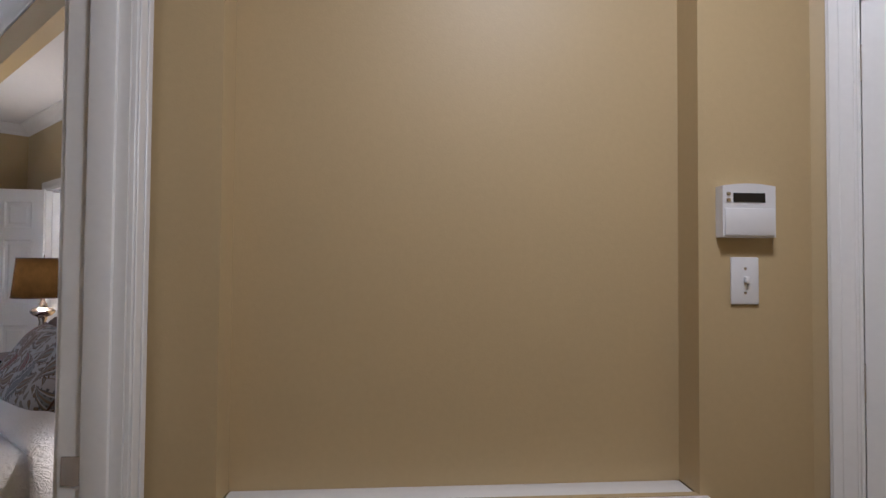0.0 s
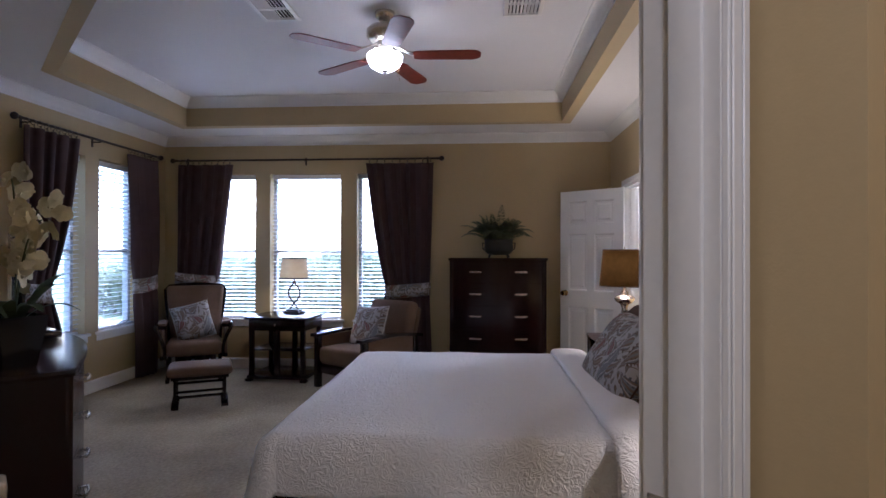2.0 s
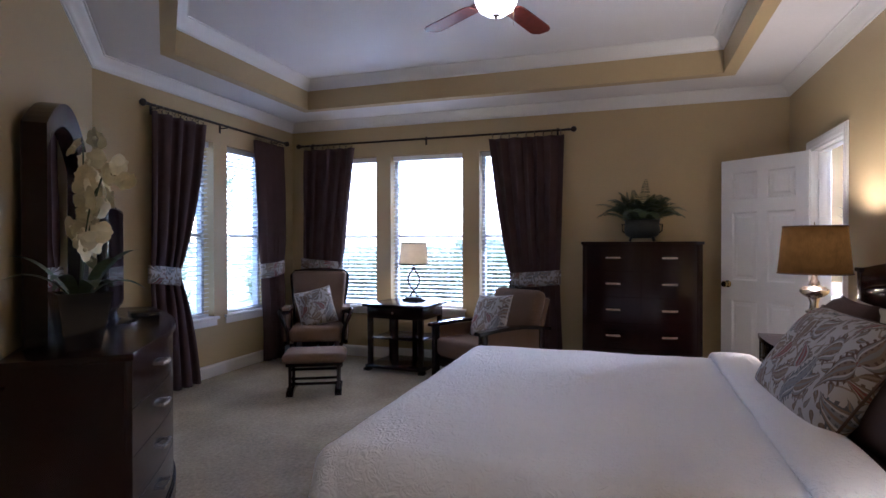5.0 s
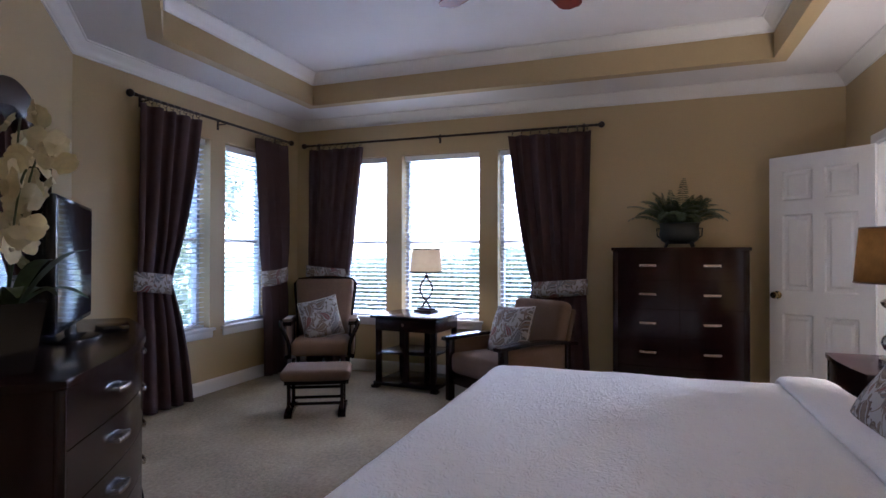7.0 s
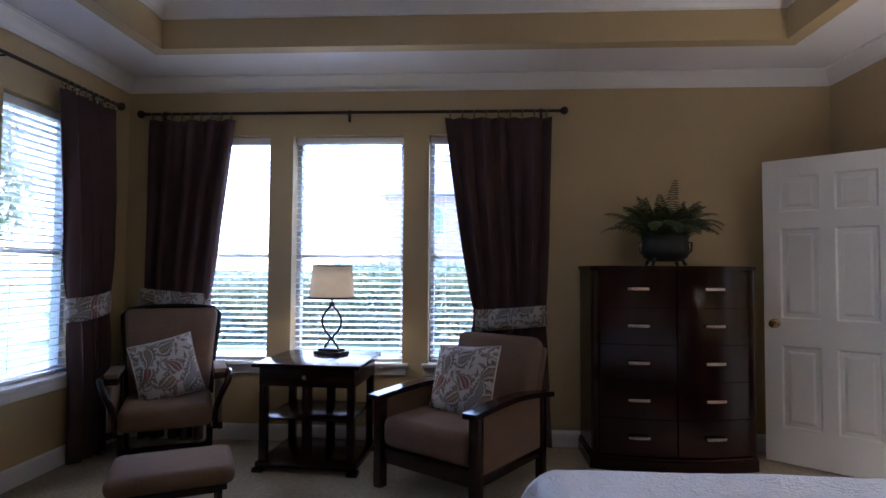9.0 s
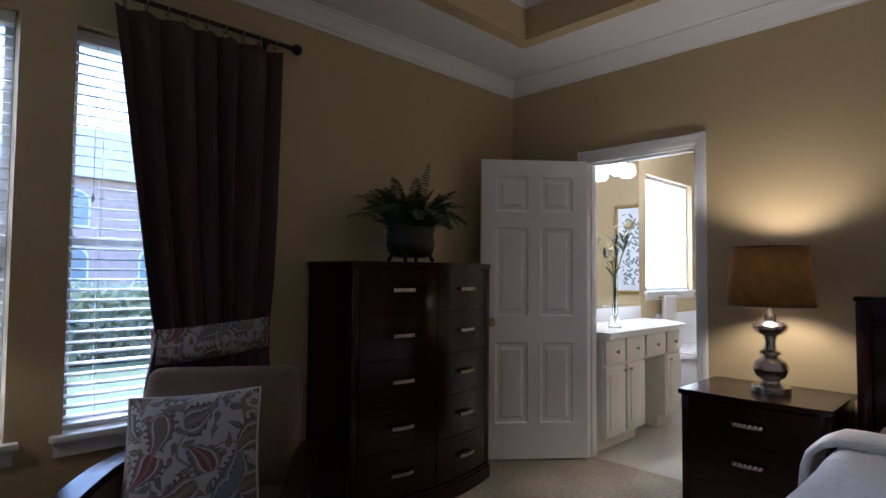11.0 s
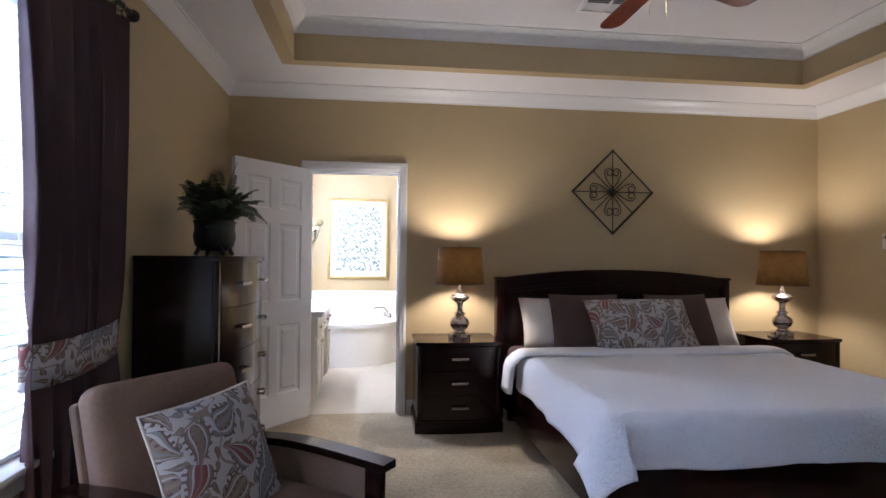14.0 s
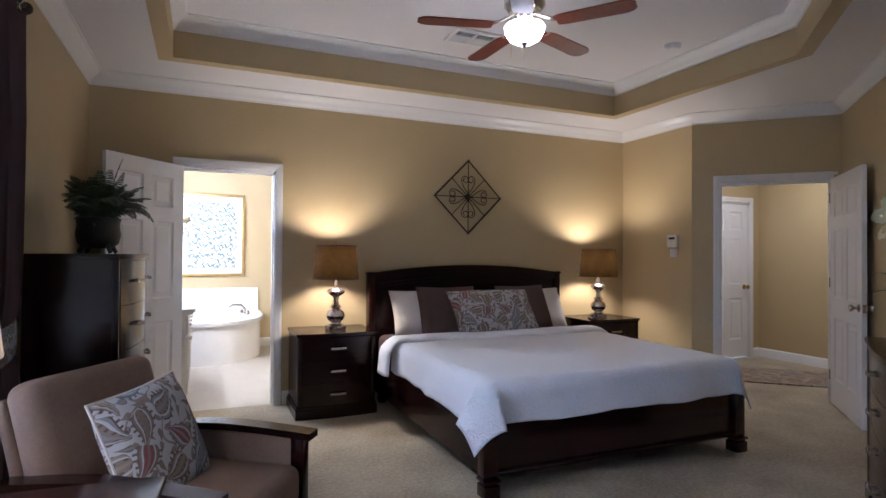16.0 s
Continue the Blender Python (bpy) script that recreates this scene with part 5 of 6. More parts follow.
for k in range(5):
    a = radians(92 + 72 * k)
    bm = bmesh.new()
    pts = [(0.20, 0.05), (0.24, 0.062), (0.60, 0.07), (0.635, 0.058), (0.66, 0.03), (0.66, -0.03), (0.635, -0.058), (0.60, -0.07), (0.24, -0.062), (0.20, -0.05)]
    extrude_outline(bm, pts[::-1], -0.004, 0.004)
    blade = part("blade", bm, CHERRY, fan, m=pose(0, 0, HIGH - 0.295, 0, 0, math.degrees(a)) @ pose(0, 0, 0, -5, 0, 0))
    bm = bmesh.new()
    slab(bm, [(0.06, 0.075), (0.17, 0.022), (0.25, 0.010), (0.25, 0.0045), (0.17, 0.012), (0.06, 0.065)], -0.022, 0.022)
    part("blade_arm", bm, NICKEL, blade)
bm = bmesh.new()
lathe(bm, [(0.10, HIGH - 0.285), (0.118, HIGH - 0.29), (0.125, HIGH - 0.30), (0.12, HIGH - 0.33), (0.10, HIGH - 0.37), (0.06, HIGH - 0.395), (0.0, HIGH - 0.40)], 40)
bowl = part("bowl", bm, BOWL, fan, "lit frosted glass bowl", smooth=True)
bowl.visible_shadow = False
bm = bmesh.new()
lathe(bm, [(0, HIGH - 0.43), (0.006, HIGH - 0.425), (0.012, HIGH - 0.41), (0.022, HIGH - 0.402), (0.022, HIGH - 0.398), (0, HIGH - 0.396)], 20)
part("finial", bm, NICKEL, fan, smooth=True)
bm = bmesh.new()
for x in (-0.04, 0.05):
    tube(bm, [(x, 0.09, HIGH - 0.2), (x, 0.095, HIGH - 0.46)], 0.0012, 5)
part("pull_chain", bm, BRASS, fan)


def vent(m, w, d, label):
    root = thing("ceiling_vent", m, label, "vent", "ceiling vents")
    bm = bmesh.new()
    ring_frame(bm, -w / 2, w / 2, -d / 2, d / 2, 0.03, -0.018, 0.0)
    bm.transform(Matrix.Rotation(radians(90), 4, "X"))
    part("frame", rounded(bm, 0.002, 1), WHITE, root, smooth=True)
    # black sheet put behind the slats as the shade inside the duct
    block("duct_shade", (-w / 2 + 0.02, w / 2 - 0.02, -d / 2 + 0.02, d / 2 - 0.02, -0.002, 0.0015), BLACK, root, bevel=0)
    k = 0
    y = -d / 2 + 0.045
    while y < d / 2 - 0.035:
        bm = bmesh.new()
        box(bm, -w / 2 + 0.03, w / 2 - 0.03, -0.010, 0.010, -0.0012, 0.0012)
        part("slat", bm, WHITE, root, m=pose(0, y, -0.010, 38 if y < 0 else -38))
        y += 0.024
    block("divider", (-0.006, 0.006, -d / 2 + 0.03, d / 2 - 0.03, -0.017, -0.003), WHITE, root, bevel=0)
    return root


vent(pose(-4.27, 0.56, HIGH - 0.002), 0.38, 0.26, "white stamped metal supply vent on ceiling")
vent(pose(-4.24, -1.12, HIGH - 0.002), 0.38, 0.26, "white stamped metal supply vent on ceiling")
smoke = thing("smoke_detector", pose(-2.73, 0.05, HIGH), "round white smoke detector on ceiling", "detector")
bm = bmesh.new()
lathe(bm, [(0, 0), (0.065, 0), (0.065, -0.02), (0.055, -0.038), (0.03, -0.042), (0, -0.042)], 32)
part("cover", bm, PLASTIC, smooth=True, parent=smoke)

# ---- wall pieces ----
ART_C = Vector((-3.735, N - 0.018, 1.905))
art = thing("iron_wall_art", Matrix.Translation(ART_C), "diamond-shaped dark wrought iron scroll wall art", "wall art")
bm = bmesh.new()
A = 0.365
for p, q in (((-A, 0), (0, A)), ((0, A), (A, 0)), ((A, 0), (0, -A)), ((0, -A), (-A, 0))):
    d = Vector((q[0] - p[0], 0, q[1] - p[1])) / 60
    tube(bm, [Vector((p[0], 0, p[1])) - d, Vector((q[0], 0, q[1])) + d], 0.009, 4)
part("frame", bm, IRON, art)
for k in range(8):
    a = k * math.pi / 4
    r = A if k % 2 == 0 else A * 0.7
    bm = bmesh.new()
    tube(bm, [(0.02 * math.cos(a), 0, 0.02 * math.sin(a)), (r * math.cos(a), 0, r * math.sin(a))], 0.0045, 6)
    part("bar", bm, IRON, art)
for k in range(4):
    a = k * math.pi / 2
    for s in (-1, 1):
        pts = []
        for q in range(34):
            u = q / 33
            if u < 0.45:
                w = u / 0.45
                loc = Vector((0.03 + 0.14 * w, s * (0.075 * math.sin(w * 1.5))))
            else:
                w = (u - 0.45) / 0.55
                rr = 0.042 * (1 - 0.62 * w)
                th = math.pi / 2 - w * 2 * math.pi * 1.2
                loc = Vector((0.17 + rr * math.cos(th) + 0.0, s * (0.033 + rr * math.sin(th))))
            pts.append((loc.x * math.cos(a) - loc.y * math.sin(a), 0, loc.x * math.sin(a) + loc.y * math.cos(a)))
        bm = bmesh.new()
        tube(bm, pts, 0.0045, 6)
        part("scroll", bm, IRON, art, smooth="all")
bm = bmesh.new()
lathe(bm, [(0, -0.012), (0.035, -0.008), (0.03, 0.004), (0.015, 0.012), (0, 0.014)], 16, Matrix.Rotation(radians(90), 4, "X"))
part("rosette", bm, IRON, art, smooth=True)


def keypad(m, w, h, label, category):
    root = thing("security_keypad", m, label, category)
    bm = bmesh.new()
    pts = [(-w / 2, 0), (w / 2, 0), (w / 2, h)] + [(w / 2 - w * k / 10, h + 0.006 * math.sin(math.pi * k / 10)) for k in range(1, 10)] + [(-w / 2, h)]
    slab(bm, pts, 0, 0.03)
    part("case", rounded(bm, 0.004), PLASTIC, root, smooth=True)
    block("display", (-w * 0.3, w * 0.3, 0.0302, 0.0315, h * 0.68, h * 0.86), BLACK, root, bevel=0)
    block("flap", (-w * 0.47, w * 0.47, 0.030, 0.034, h * 0.03, h * 0.56), PLASTIC, root, bevel=0.002)
    for z in (0.72, 0.84):
        block("button", (w * 0.36, w * 0.43, 0.0302, 0.0325, h * z - 0.004, h * z + 0.004), NICKEL, root, bevel=0)
    return root


M_HW = along(h1, h0)
key_s = math.dist(h1, (-0.53, 1.72))
keypad(M_HW @ pose(key_s, 0.001, 1.442), 0.135, 0.125, "white plastic alarm keypad on hall wall", "keypad")
switch = thing("light_switch", M_HW @ pose(key_s - 0.004, 0.001, 1.278), "white toggle light switch plate on hall wall", "switch")
block("plate", (-0.036, 0.036, 0, 0.006, 0, 0.116), PLASTIC, switch, bevel=0.003)
block("toggle", (-0.005, 0.005, 0.006, 0.018, 0.052, 0.068), PLASTIC, switch, bevel=0.002)
for z in (0.028, 0.088):
    block("screw", (-0.003, 0.003, 0.006, 0.0068, z - 0.003, z + 0.003), NICKEL, switch, bevel=0)
keypad(pose(E, 0.975, 1.415, 0, 0, 90), 0.125, 0.12, "white plastic thermostat on bedroom wall", "thermostat")
blank = thing("wall_plate", pose(E, 0.975, 1.315, 0, 0, 90), "blank white cover plate under thermostat", "wall plate")
block("plate", (-0.05, 0.05, 0, 0.006, 0, 0.09), PLASTIC, blank, bevel=0.003)


# ---- fern on the chest ----
def fern(m):
    root = thing("potted_fern", m, "artificial fern in dark footed bronze pot on chest", "plant")
    bm = bmesh.new()
    lathe(bm, [(0, 0.03), (0.10, 0.03), (0.145, 0.06), (0.16, 0.11), (0.15, 0.16), (0.155, 0.19), (0.165, 0.2), (0.155, 0.205), (0.14, 0.18), (0, 0.17)], 32, Matrix.Diagonal((0.72, 1, 1, 1)))
    part("pot", bm, POT, root, smooth=True)
    for x in (-0.06, 0.06):
        for y in (-0.09, 0.09):
            bm = bmesh.new()
            tube(bm, [(x, y, 0.05), (x * 1.15, y * 1.12, 0.02), (x * 1.3, y * 1.2, 0.006)], 0.012, 8)
            part("foot", bm, POT, root, smooth="all")
    for s in (-1, 1):
        bm = bmesh.new()
        tube(bm, [(0, s * 0.15, 0.16), (0, s * 0.178, 0.16), (0, s * 0.174, 0.1), (0, s * 0.15, 0.08)], 0.007, 8)
        part("handle", bm, POT, root, smooth="all")
    rnd = random.Random(9)
    fronds = [(84, 0.40, 62, 108), (98, 0.36, 46, 92), (-84, 0.44, 58, 74), (-100, 0.40, 44, 84), (-66, 0.40, 62, 118), (60, 0.38, 58, 120), (20, 0.36, 54, 125), (-25, 0.38, 62, 130), (0, 0.38, 60, 132), (10, 0.40, 88, 22), (140, 0.28, 84, 50), (-150, 0.26, 84, 52)]
    fronds += [(rnd.uniform(-130, 130), rnd.uniform(0.28, 0.38), rnd.uniform(66, 88), rnd.uniform(50, 125)) for _ in range(40)]
    fronds += [(rnd.uniform(-180, 180), rnd.uniform(0.22, 0.32), rnd.uniform(76, 92), rnd.uniform(10, 60)) for _ in range(20)]
    fronds += [(rnd.uniform(120, 240), rnd.uniform(0.16, 0.24), rnd.uniform(60, 85), rnd.uniform(40, 80)) for _ in range(10)]
    for ang, length, lift, droop in fronds:
        a, length = radians(ang), length * (0.88 if droop > 25 else 1.0)
        bm = bmesh.new()
        n = 26
        p = Vector((0.05 * math.cos(a) * rnd.uniform(0, 1), 0.1 * math.sin(a), 0.17))
        pts = [p.copy()]
        for k in range(n):
            e = radians(lift - droop * (k / n) ** 1.5)
            p = p + Vector((math.cos(a) * math.cos(e), math.sin(a) * math.cos(e), math.sin(e))) * (length / n)
            pts.append(p.copy())
        tube(bm, pts, lambda u: 0.0028 - 0.0018 * u, 4)
        for k in range(4, n + 1):
            u = k / n
            d = (pts[k] - pts[k - 1]).normalized()
            side = Vector((-math.sin(a), math.cos(a), 0.0))
            ln = 0.062 * (math.sin(math.pi * (0.2 + 0.76 * u)) ** 0.8) + 0.006
            for s in (-1, 1):
                tip = pts[k] + (side * s * 0.92 + d * 0.35 + Vector((0, 0, -0.28 - 0.25 * rnd.random()))) * ln * rnd.uniform(0.85, 1.1)
                leaf_blade(bm, pts[k], tip, 0.0045, 0.004, side.cross(d), n=3)
        part("frond", bm, LEAF, root, smooth="all")
    return root


fern(pose(-6.74, 0.465, 1.312))

# ---- hall rug ----
RUG = paisley("tan_hall_rug", 7.0, pale=(0.36, 0.28, 0.18))
bm = bmesh.new()
extrude_outline(bm, [(-0.42, -0.62), (0.42, -0.62), (0.42, 0.62), (-0.42, 0.62)], 0.0, 0.012)
tagged(part("rug", rounded(bm, 0.004, 1), RUG, m=pose(-0.28, 0.82, 0.001, 0, 0, 48)), "small patterned tan rug on hall carpet", "rug")

# ---- bathroom ----
M_V = pose(BW, 3.40, 0, 0, 0, -90)
COUNTER_L = 3.40 - (N + WALL_T) - 0.01
vanity = thing("bath_countertop", M_V, "long cream marble bathroom countertop with backsplash", "countertop")
for grow, z0, z1 in ((0.0, 0.822, 0.845), (-0.012, 0.80, 0.822)):
    bm = bmesh.new()
    extrude_outline(bm, [(0, 0), (COUNTER_L, 0), (COUNTER_L, 0.57 + grow), (0.27 - grow, 0.57 + grow), (-grow, 0.26)], z0, z1)
    part("slab", rounded(bm, 0.006), PORCELAIN, vanity, smooth=True)
block("backsplash", (0.0, COUNTER_L, 0.0, 0.025, 0.845, 0.96), PORCELAIN, vanity)


def vanity_unit(x0, x1, doors, drawers, label, low=0.1):
    root = thing("vanity_cabinet", M_V, label, "cabinet", "vanity cabinets")
    block("body", (x0, x1, 0.005, 0.50, low, 0.799), CABINET, root)
    if low == 0.1:
        block("toe_kick", (x0, x1, 0.005, 0.43, 0.0, 0.1), CABINET, root, bevel=0)
    n = max(doors, drawers)
    for k in range(n):
        a, b = x0 + (x1 - x0) * k / n + 0.012, x0 + (x1 - x0) * (k + 1) / n - 0.012
        if drawers:
            d = block("drawer", (a, b, 0.501, 0.517, 0.62, 0.785), CABINET, root, bevel=0.005)
            knob_small(d, (a + b) / 2, 0.517, 0.70)
        if doors:
            bm = bmesh.new()
            box(bm, a, b, 0.501, 0.517, low + 0.02, 0.60)
            rounded(bm, 0.004)
            dr = part("door", bm, CABINET, root, smooth=True)
            block("panel", (a + 0.05, b - 0.05, 0.516, 0.523, low + 0.07, 0.55), CABINET, dr, bevel=0.006)
            knob_small(dr, b - 0.03 if k % 2 == 0 else a + 0.03, 0.517, 0.56)
    return root


def knob_small(parent, x, y, z):
    bm = bmesh.new()
    lathe(bm, [(0, 0), (0.006, 0), (0.006, 0.01), (0.014, 0.016), (0.012, 0.024), (0, 0.027)], 14, Matrix.Translation((x, y, z)) @ Matrix.Rotation(radians(-90), 4, "X"))
    part("knob", bm, NICKEL, parent, "small nickel knob", smooth=True)


vanity_unit(0.27, 0.55, 1, 1, "cream painted vanity cabinet with panel door")
vanity_unit(0.56, 0.92, 0, 1, "cream painted vanity knee-hole drawer", 0.6)
vanity_unit(0.93, COUNTER_L - 0.005, 2, 2, "cream painted vanity cabinet with panel doors")
wm = thing("bath_mirror", pose(BW, 3.40, 0, 0, 0, -90), "large frameless mirror above vanity counter", "mirror")
block("mirror_glass", (0.0, 3.40 - N - WALL_T - 0.05, 0.001, 0.007, 0.965, 2.46), MIRROR, wm, bevel=0)
sconce = thing("vanity_light", pose(BW, 2.77, 2.2, 0, 0, -90), "nickel vanity light with frosted glass shades, lit", "lamp")
block("bar", (-0.24, 0.24, 0.0085, 0.03, -0.03, 0.03), NICKEL, sconce)
for x in (-0.15, 0.0, 0.15):
    bm = bmesh.new()
    lathe(bm, [(0.03, 0.05), (0.06, 0.04), (0.074, 0.0), (0.07, -0.045), (0.05, -0.065), (0.0, -0.07)], 24, Matrix.Translation((x, 0.14, -0.02)))
    g = part("glass_shade", bm, BOWL, sconce, smooth=True)
    g.visible_shadow = False
    bm = bmesh.new()
    tube(bm, [(x, 0.03, 0.0), (x, 0.11, 0.05), (x, 0.14, 0.03)], 0.007, 8)
    part("arm", bm, NICKEL, sconce, smooth=True)
flower = thing("lily_vase", pose(-6.43, 2.27, 0.846), "tall clear glass vase with cream lilies on counter", "vase")
bm = bmesh.new()
lathe(bm, [(0, 0), (0.05, 0), (0.048, 0.01), (0.022, 0.12), (0.018, 0.25), (0.03, 0.42), (0.028, 0.42), (0.015, 0.25), (0.018, 0.12), (0, 0.015)], 24)
part("vase", bm, glass("vase_glass", (0.9, 0.97, 0.93)), flower, smooth=True)
rnd = random.Random(2)
for k in range(7):
    a, r, zt = k * 0.9, rnd.uniform(0.03, 0.13), rnd.uniform(0.5, 0.78)
    bm = bmesh.new()
    tube(bm, [(0, 0, 0.05), (0.01 * math.cos(a), 0.01 * math.sin(a), 0.4), (r * math.cos(a), r * math.sin(a), zt)], 0.003, 5)
    for q in range(4):
        b = a + q * 1.6
        leaf_blade(bm, (r * 0.6 * math.cos(a), r * 0.6 * math.sin(a), zt - 0.12), (r * 0.6 * math.cos(a) + 0.08 * math.cos(b), r * 0.6 * math.sin(a) + 0.08 * math.sin(b), zt - 0.04), 0.01, 0.01, n=4)
    part("stem", bm, LEAF, flower, smooth="all")
    bm = bmesh.new()
    for q in range(6):
        b = q * 1.047
        leaf_blade(bm, (0, 0, 0), (0.05 * math.cos(b), 0.05 * math.sin(b), 0.03), 0.014, 0.005, n=4)
    bm.transform(pose(r * math.cos(a), r * math.sin(a), zt, rnd.uniform(-50, 50), rnd.uniform(-50, 50), 0))
    part("flower", bm, PETAL, flower, smooth="all")


tub = thing("corner_bathtub", pose(BW + 0.002, BN - 0.002, 0), "white corner bathtub with curved paneled front", "bathtub")
R = 1.36
curve = [(R * math.cos(math.pi / 2 * k / 24) ** 0.55 if k < 24 else 0.0, -R * (math.sin(math.pi / 2 * k / 24) ** 0.55)) for k in range(25)]
bm = bmesh.new()
extrude_outline(bm, ([(0.0, 0.0)] + curve)[::-1], 0.0, 0.46)
part("front_panel", bm, PORCELAIN, tub, smooth=True)
bm = bmesh.new()
outer = [(0.0, 0.0)] + [(x * 1.02, y * 1.02) for x, y in curve]
cx, cy = 0.60, -0.60
inner = [(cx + (x - cx) * 0.8, cy + (y - cy) * 0.8) for x, y in outer]
o1 = [bm.verts.new((x, y, 0.462)) for x, y in outer]
o2 = [bm.verts.new((x, y, 0.51)) for x, y in outer]
i2 = [bm.verts.new((x, y, 0.51)) for x, y in inner]
i1 = [bm.verts.new((cx + (x - cx) * 0.85, cy + (y - cy) * 0.85, 0.464)) for x, y in inner]
for p, q in ((o1, o2), (o2, i2), (i2, i1)):
    for i in range(len(p)):
        j = (i + 1) % len(p)
        bm.faces.new((p[i], p[j], q[j], q[i]))
bm.faces.new(i1)
part("rim", bm, PORCELAIN, tub, smooth=True)
bm = bmesh.new()
box(bm, 0.0, 1.36, -0.02, 0.0, 0.51, 0.84)
box(bm, 0.0, 0.02, -1.36, -0.02, 0.51, 0.86)
part("splash_panel", rounded(bm, 0.003, 1), PORCELAIN, tub)
faucet = thing("tub_faucet", pose(BW + 1.16, BN - 0.42, 0.51, 0, 0, 200), "chrome tub faucet with lever handles", "faucet")
bm = bmesh.new()
tube(bm, [(0, 0, 0), (0, 0, 0.07), (0.05, 0, 0.12), (0.16, 0, 0.13), (0.22, 0, 0.1)], 0.014, 10)
part("spout", bm, NICKEL, faucet, smooth="all")
for y in (-0.1, 0.1):
    bm = bmesh.new()
    lathe(bm, [(0, 0), (0.024, 0), (0.018, 0.03), (0.014, 0.05), (0, 0.055)], 16, Matrix.Translation((0, y, 0)))
    tube(bm, [(0, y, 0.05), (0.03, y * 1.4, 0.06)], 0.006, 8)
    part("lever", bm, NICKEL, faucet, smooth=True)
pic = thing("framed_picture", pose(-6.055, BN, 1.58, 0, 0, 180), "large gold-framed leafy abstract print on wall", "picture")
bm = bmesh.new()
ring_frame(bm, -0.43, 0.43, -0.575, 0.575, 0.04, 0.002, 0.035)
part("frame", rounded(bm, 0.006), GOLD, pic, "antique gold frame", smooth=True)


def leaf_print(name):
    """White paper with scattered slanting leaf strokes in teal, grey and olive."""
    m, n, l, b = nodes_of(name)
    tex = n.new("ShaderNodeTexCoord")
    axes, flat = n.new("ShaderNodeSeparateXYZ"), n.new("ShaderNodeCombineXYZ")
    l.new(tex.outputs["Object"], axes.inputs[0])
    l.new(axes.outputs[0], flat.inputs[0])
    l.new(axes.outputs[2], flat.inputs[1])
    last = None
    for turn, sc, cols in ((35, 9.0, ((0.12, 0.2, 0.18), (0.25, 0.27, 0.24))), (-50, 8.0, ((0.16, 0.2, 0.12), (0.2, 0.24, 0.25)))):
        mp = n.new("ShaderNodeMapping")
        mp.inputs["Rotation"].default_value = (0, 0, radians(turn))
        l.new(flat.outputs[0], mp.inputs["Vector"])
        turn_in = n.new("ShaderNodeMapping")
        turn_in.inputs["Scale"].default_value = (1.0, 2.8, 1.0)
        l.new(mp.outputs[0], turn_in.inputs["Vector"])
        cells = n.new("ShaderNodeTexVoronoi")
        cells.voronoi_dimensions = "2D"
        cells.inputs["Scale"].default_value = sc
        l.new(turn_in.outputs[0], cells.inputs["Vector"])
        hit = math_node(n, l, "LESS_THAN", cells.outputs["Distance"], 0.27)
        hue = n.new("ShaderNodeMix")
        hue.data_type = "RGBA"
        l.new(cells.outputs["Color"], hue.inputs["Factor"])
        hue.inputs["A"].default_value, hue.inputs["B"].default_value = (*cols[0], 1), (*cols[1], 1)
        k = n.new("ShaderNodeMix")
        k.data_type = "RGBA"
        l.new(hit, k.inputs["Factor"])
        if last:
            l.new(last, k.inputs["A"])
        else:
            k.inputs["A"].default_value = (0.78, 0.78, 0.75, 1)
        l.new(hue.outputs["Result"], k.inputs["B"])
        last = k.outputs["Result"]
    l.new(last, b.inputs["Base Color"])
    b.inputs["Roughness"].default_value = 0.4
    return m


PRINT = leaf_print("leaf_print")
block("mat_board", (-0.391, 0.391, 0.004, 0.010, -0.536, 0.536), PLASTIC, pic, bevel=0)
block("print", (-0.325, 0.325, 0.0105, 0.012, -0.46, 0.46), PRINT, pic, "print of teal and grey leaves", bevel=0)
towel = thing("towel_bar", pose(BW, 4.10, 0.93, 0, 0, -90), "white towel on brass bar below window", "towel bar")
bm = bmesh.new()
tube(bm, [(-0.12, 0.05, 0.1), (0.30, 0.05, 0.1)], 0.007, 8)
for x in (-0.12, 0.30):
    tube(bm, [(x, 0, 0.1), (x, 0.05, 0.1)], 0.008, 8)
part("bar", bm, BRASS, towel, smooth=True)
soft_box("towel", (0.0, 0.27, 0.03, 0.072, -0.2, 0.112), SHEET, towel, 0.012)

# ---- the garden outside ----
GRASS = material("lawn", (0.14, 0.17, 0.075), 0.9, vary=0.3, scale=1.5, fine=40)
HEDGE = material("hedge_leaf", (0.16, 0.175, 0.115), 0.8, vary=0.2, scale=6)
hn, hlk = HEDGE.node_tree.nodes, HEDGE.node_tree.links
thin, blend_leaf = hn.new("ShaderNodeBsdfTranslucent"), hn.new("ShaderNodeAddShader")
thin.inputs[0].default_value = (0.13, 0.145, 0.09, 1)
hlk.new(hn["Principled BSDF"].outputs[0], blend_leaf.inputs[0])
hlk.new(thin.outputs[0], blend_leaf.inputs[1])
hlk.new(blend_leaf.outputs[0], hn["Material Output"].inputs[0])
# house colours are paled to put the hazy window glare into them
BRICK = material("pink_brick", (0.6, 0.41, 0.36), 0.85, vary=0.2, scale=3, fine=30)
ROOF = material("grey_shingle", (0.45, 0.43, 0.43), 0.9, vary=0.2)
FAR_GLASS = material("far_window_glass", (0.3, 0.33, 0.36), 0.1, vary=0.1)
BARK = material("bark", (0.1, 0.08, 0.06), 0.9, vary=0.3)
bm = bmesh.new()
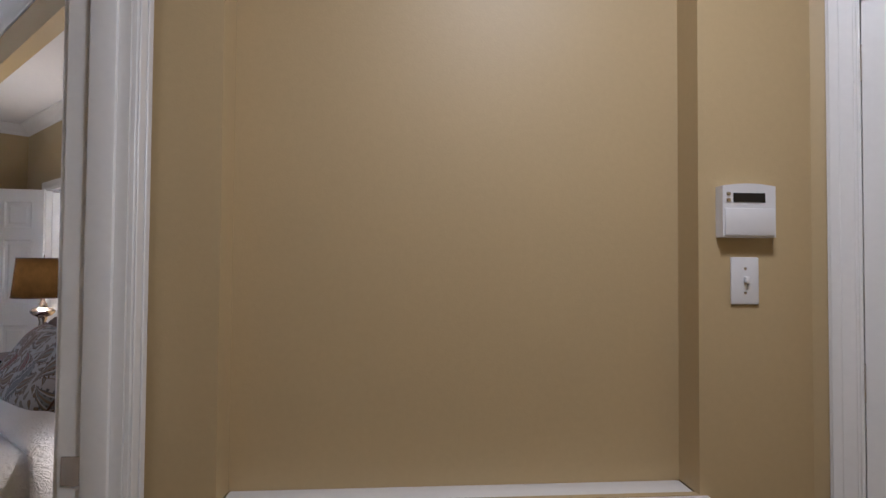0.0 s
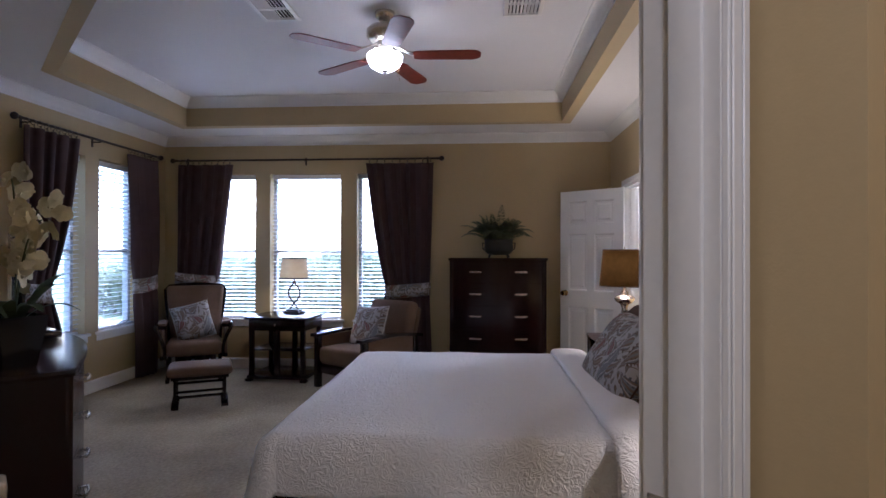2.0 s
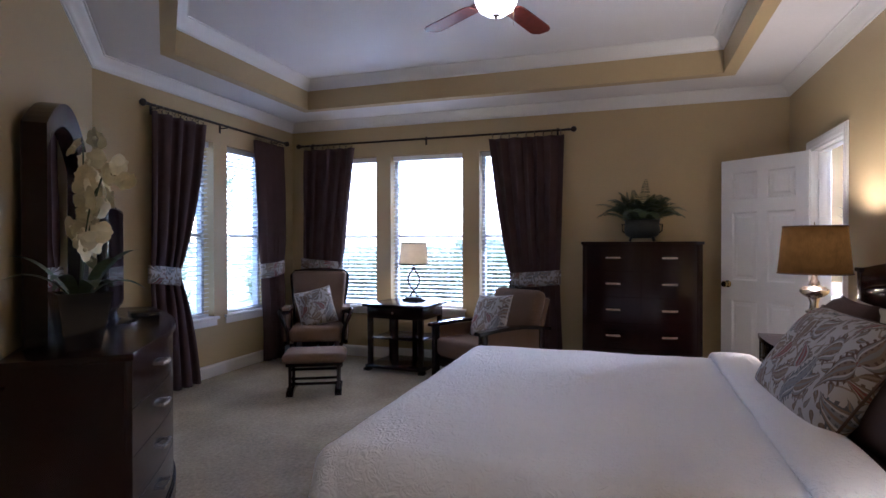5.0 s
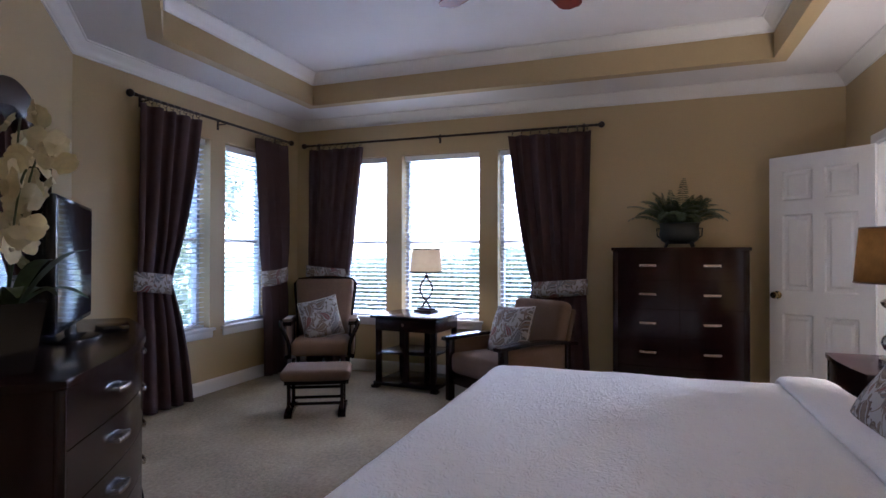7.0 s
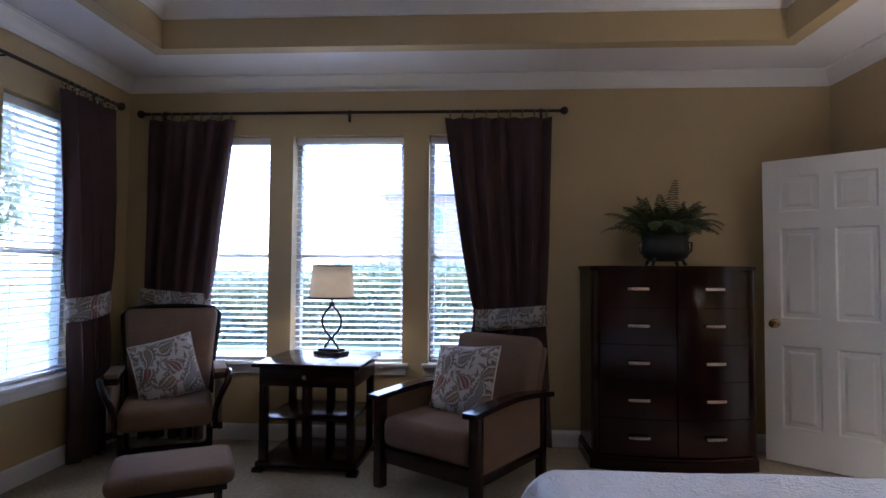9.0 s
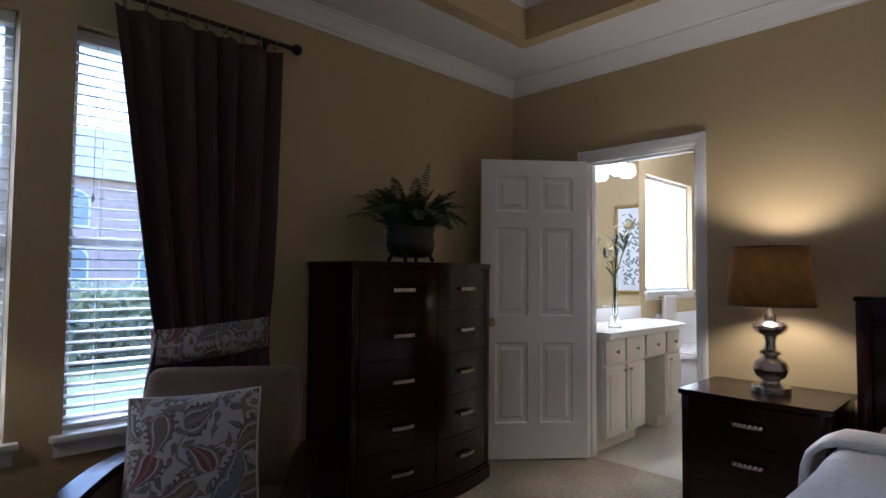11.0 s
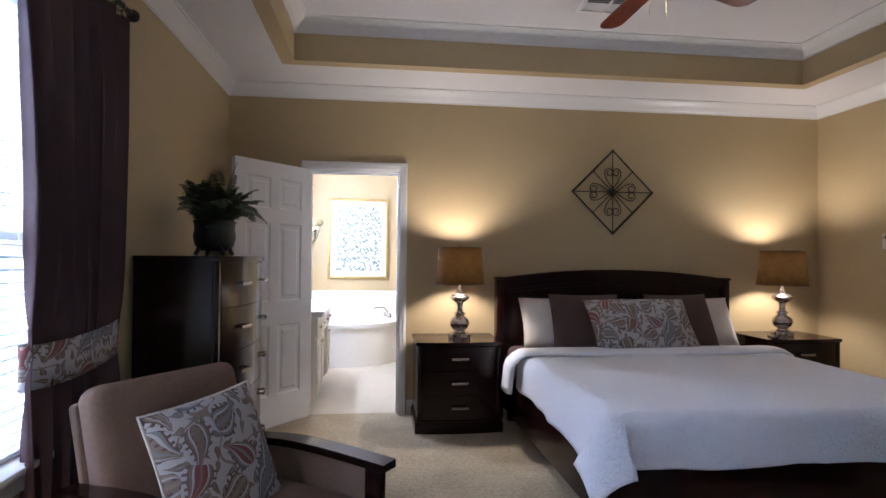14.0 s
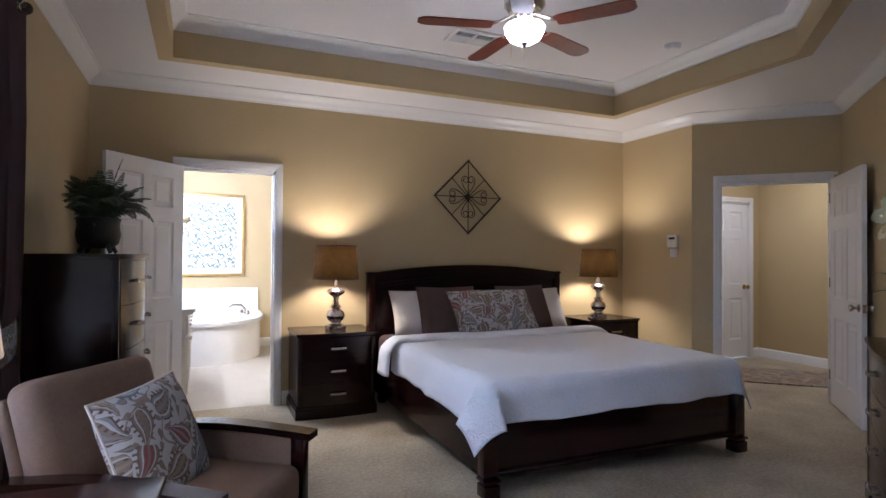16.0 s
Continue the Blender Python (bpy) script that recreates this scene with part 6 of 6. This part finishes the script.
bmesh.ops.create_grid(bm, x_segments=2, y_segments=2, size=600, matrix=Matrix.Translation((-5, 0, -0.25)))
tagged(part("ground", bm, GRASS), "mown green lawn around the house", "lawn", kind="structure")
house = thing("brick_house", pose(-33, 3.5, -0.25), "pink brick neighbouring house with arched windows", "house")
block("wall", (-5, 0, -9, 9, 0, 5.6), BRICK, house, bevel=0)
bm = bmesh.new()
v = [bm.verts.new(p) for p in ((-5.5, -9.5, 5.6), (0.5, -9.5, 5.6), (0.5, 9.5, 5.6), (-5.5, 9.5, 5.6), (-2.5, -6, 8.4), (-2.5, 6, 8.4))]
for f in ((0, 1, 4), (1, 2, 5, 4), (2, 3, 5), (3, 0, 4, 5), (0, 3, 2, 1)):
    bm.faces.new([v[i] for i in f])
part("roof", bm, ROOF, house)
for y in (-6.5, -3.2, 0.2, 3.4, 6.6):
    for z in (0.9, 3.4):
        bm = bmesh.new()
        pts = [(-0.6, 0), (0.6, 0), (0.6, 1.1)] + [(0.6 * math.cos(math.pi * k / 10), 1.1 + 0.55 * math.sin(math.pi * k / 10)) for k in range(1, 10)] + [(-0.6, 1.1)]
        slab(bm, pts, -0.05, 0.06)
        win = part("window", bm, WHITE, house, m=pose(0.02, y, z, 0, 0, -90))
        bm = bmesh.new()
        slab(bm, [(x * 0.85, 0.08 + zz * 0.9) for x, zz in pts], 0.061, 0.07)
        part("pane", bm, FAR_GLASS, win)


def leafy(name, m, sx, sy, sz, count, mat, label, category, seed, trunk=0.0):
    root = thing(name, m, label, category)
    rnd = random.Random(seed)
    bm = bmesh.new()
    for _ in range(count):
        while True:
            p = Vector((rnd.uniform(-1, 1), rnd.uniform(-1, 1), rnd.uniform(-1, 1)))
            if trunk == 0 or 0.35 < p.length < 1 + 0.3 * noise.noise(p * 2 + Vector((seed, 0, 0))):
                break
        c = Vector((p.x * sx, p.y * sy, sz + p.z * sz + trunk))
        a = Vector((rnd.gauss(0, 1), rnd.gauss(0, 1), rnd.gauss(0, 1))).normalized() * rnd.uniform(0.08, 0.18)
        b = a.cross(Vector((rnd.gauss(0, 1), rnd.gauss(0, 1), rnd.gauss(0, 1)))).normalized() * 0.06
        bm.faces.new([bm.verts.new(q) for q in (c - a, c + b, c + a, c - b)])
    part("crown", bm, mat, root)
    bm = bmesh.new()
    if trunk:
        tube(bm, [(0, 0, 0), (0.05, 0, trunk * 0.6), (0, 0.06, trunk + sz * 0.8)], lambda u: 0.16 - 0.1 * u, 8)
        for k in range(6):
            a = k * 1.05
            tube(bm, [(0, 0.03, trunk * 0.8), (sx * 0.5 * math.cos(a), sy * 0.5 * math.sin(a), trunk + sz * 0.9)], lambda u: 0.07 - 0.05 * u, 6)
        part("trunk", bm, BARK, root)
    else:
        for k in range(5):
            x = -sx * 0.8 + sx * 0.4 * k
            tube(bm, [(x, 0, 0), (x, 0, sz)], 0.03, 6)
        part("stems", bm, BARK, root)
    return root


for k in range(6):
    leafy("hedge_bush", pose(-15.0, -8.5 + 3.1 * k, -0.25, 0, 0, 90), 1.5, 0.7, 0.62 + 0.1 * (k % 3), 2600, HEDGE, "clipped green hedge bush by the lawn", "bush", 20 + k)
for k in range(4):
    leafy("hedge_bush", pose(-9.5 + 2.9 * k, -9.5, -0.25), 1.5, 0.8, 1.3 + 0.15 * (k % 2), 4200, HEDGE, "clipped green hedge bush by the lawn", "bush", 40 + k)
for x, y, s in ((-12.5, -11.5, 1.0), (-5.5, -13.5, 1.2), (-9, -15, 1.1)):
    leafy("garden_tree", pose(x, y, -0.25), 2.0 * s, 2.0 * s, 1.7 * s, 4200, HEDGE, "leafy garden tree beyond the hedge", "tree", int(s * 100 + x), 1.9)
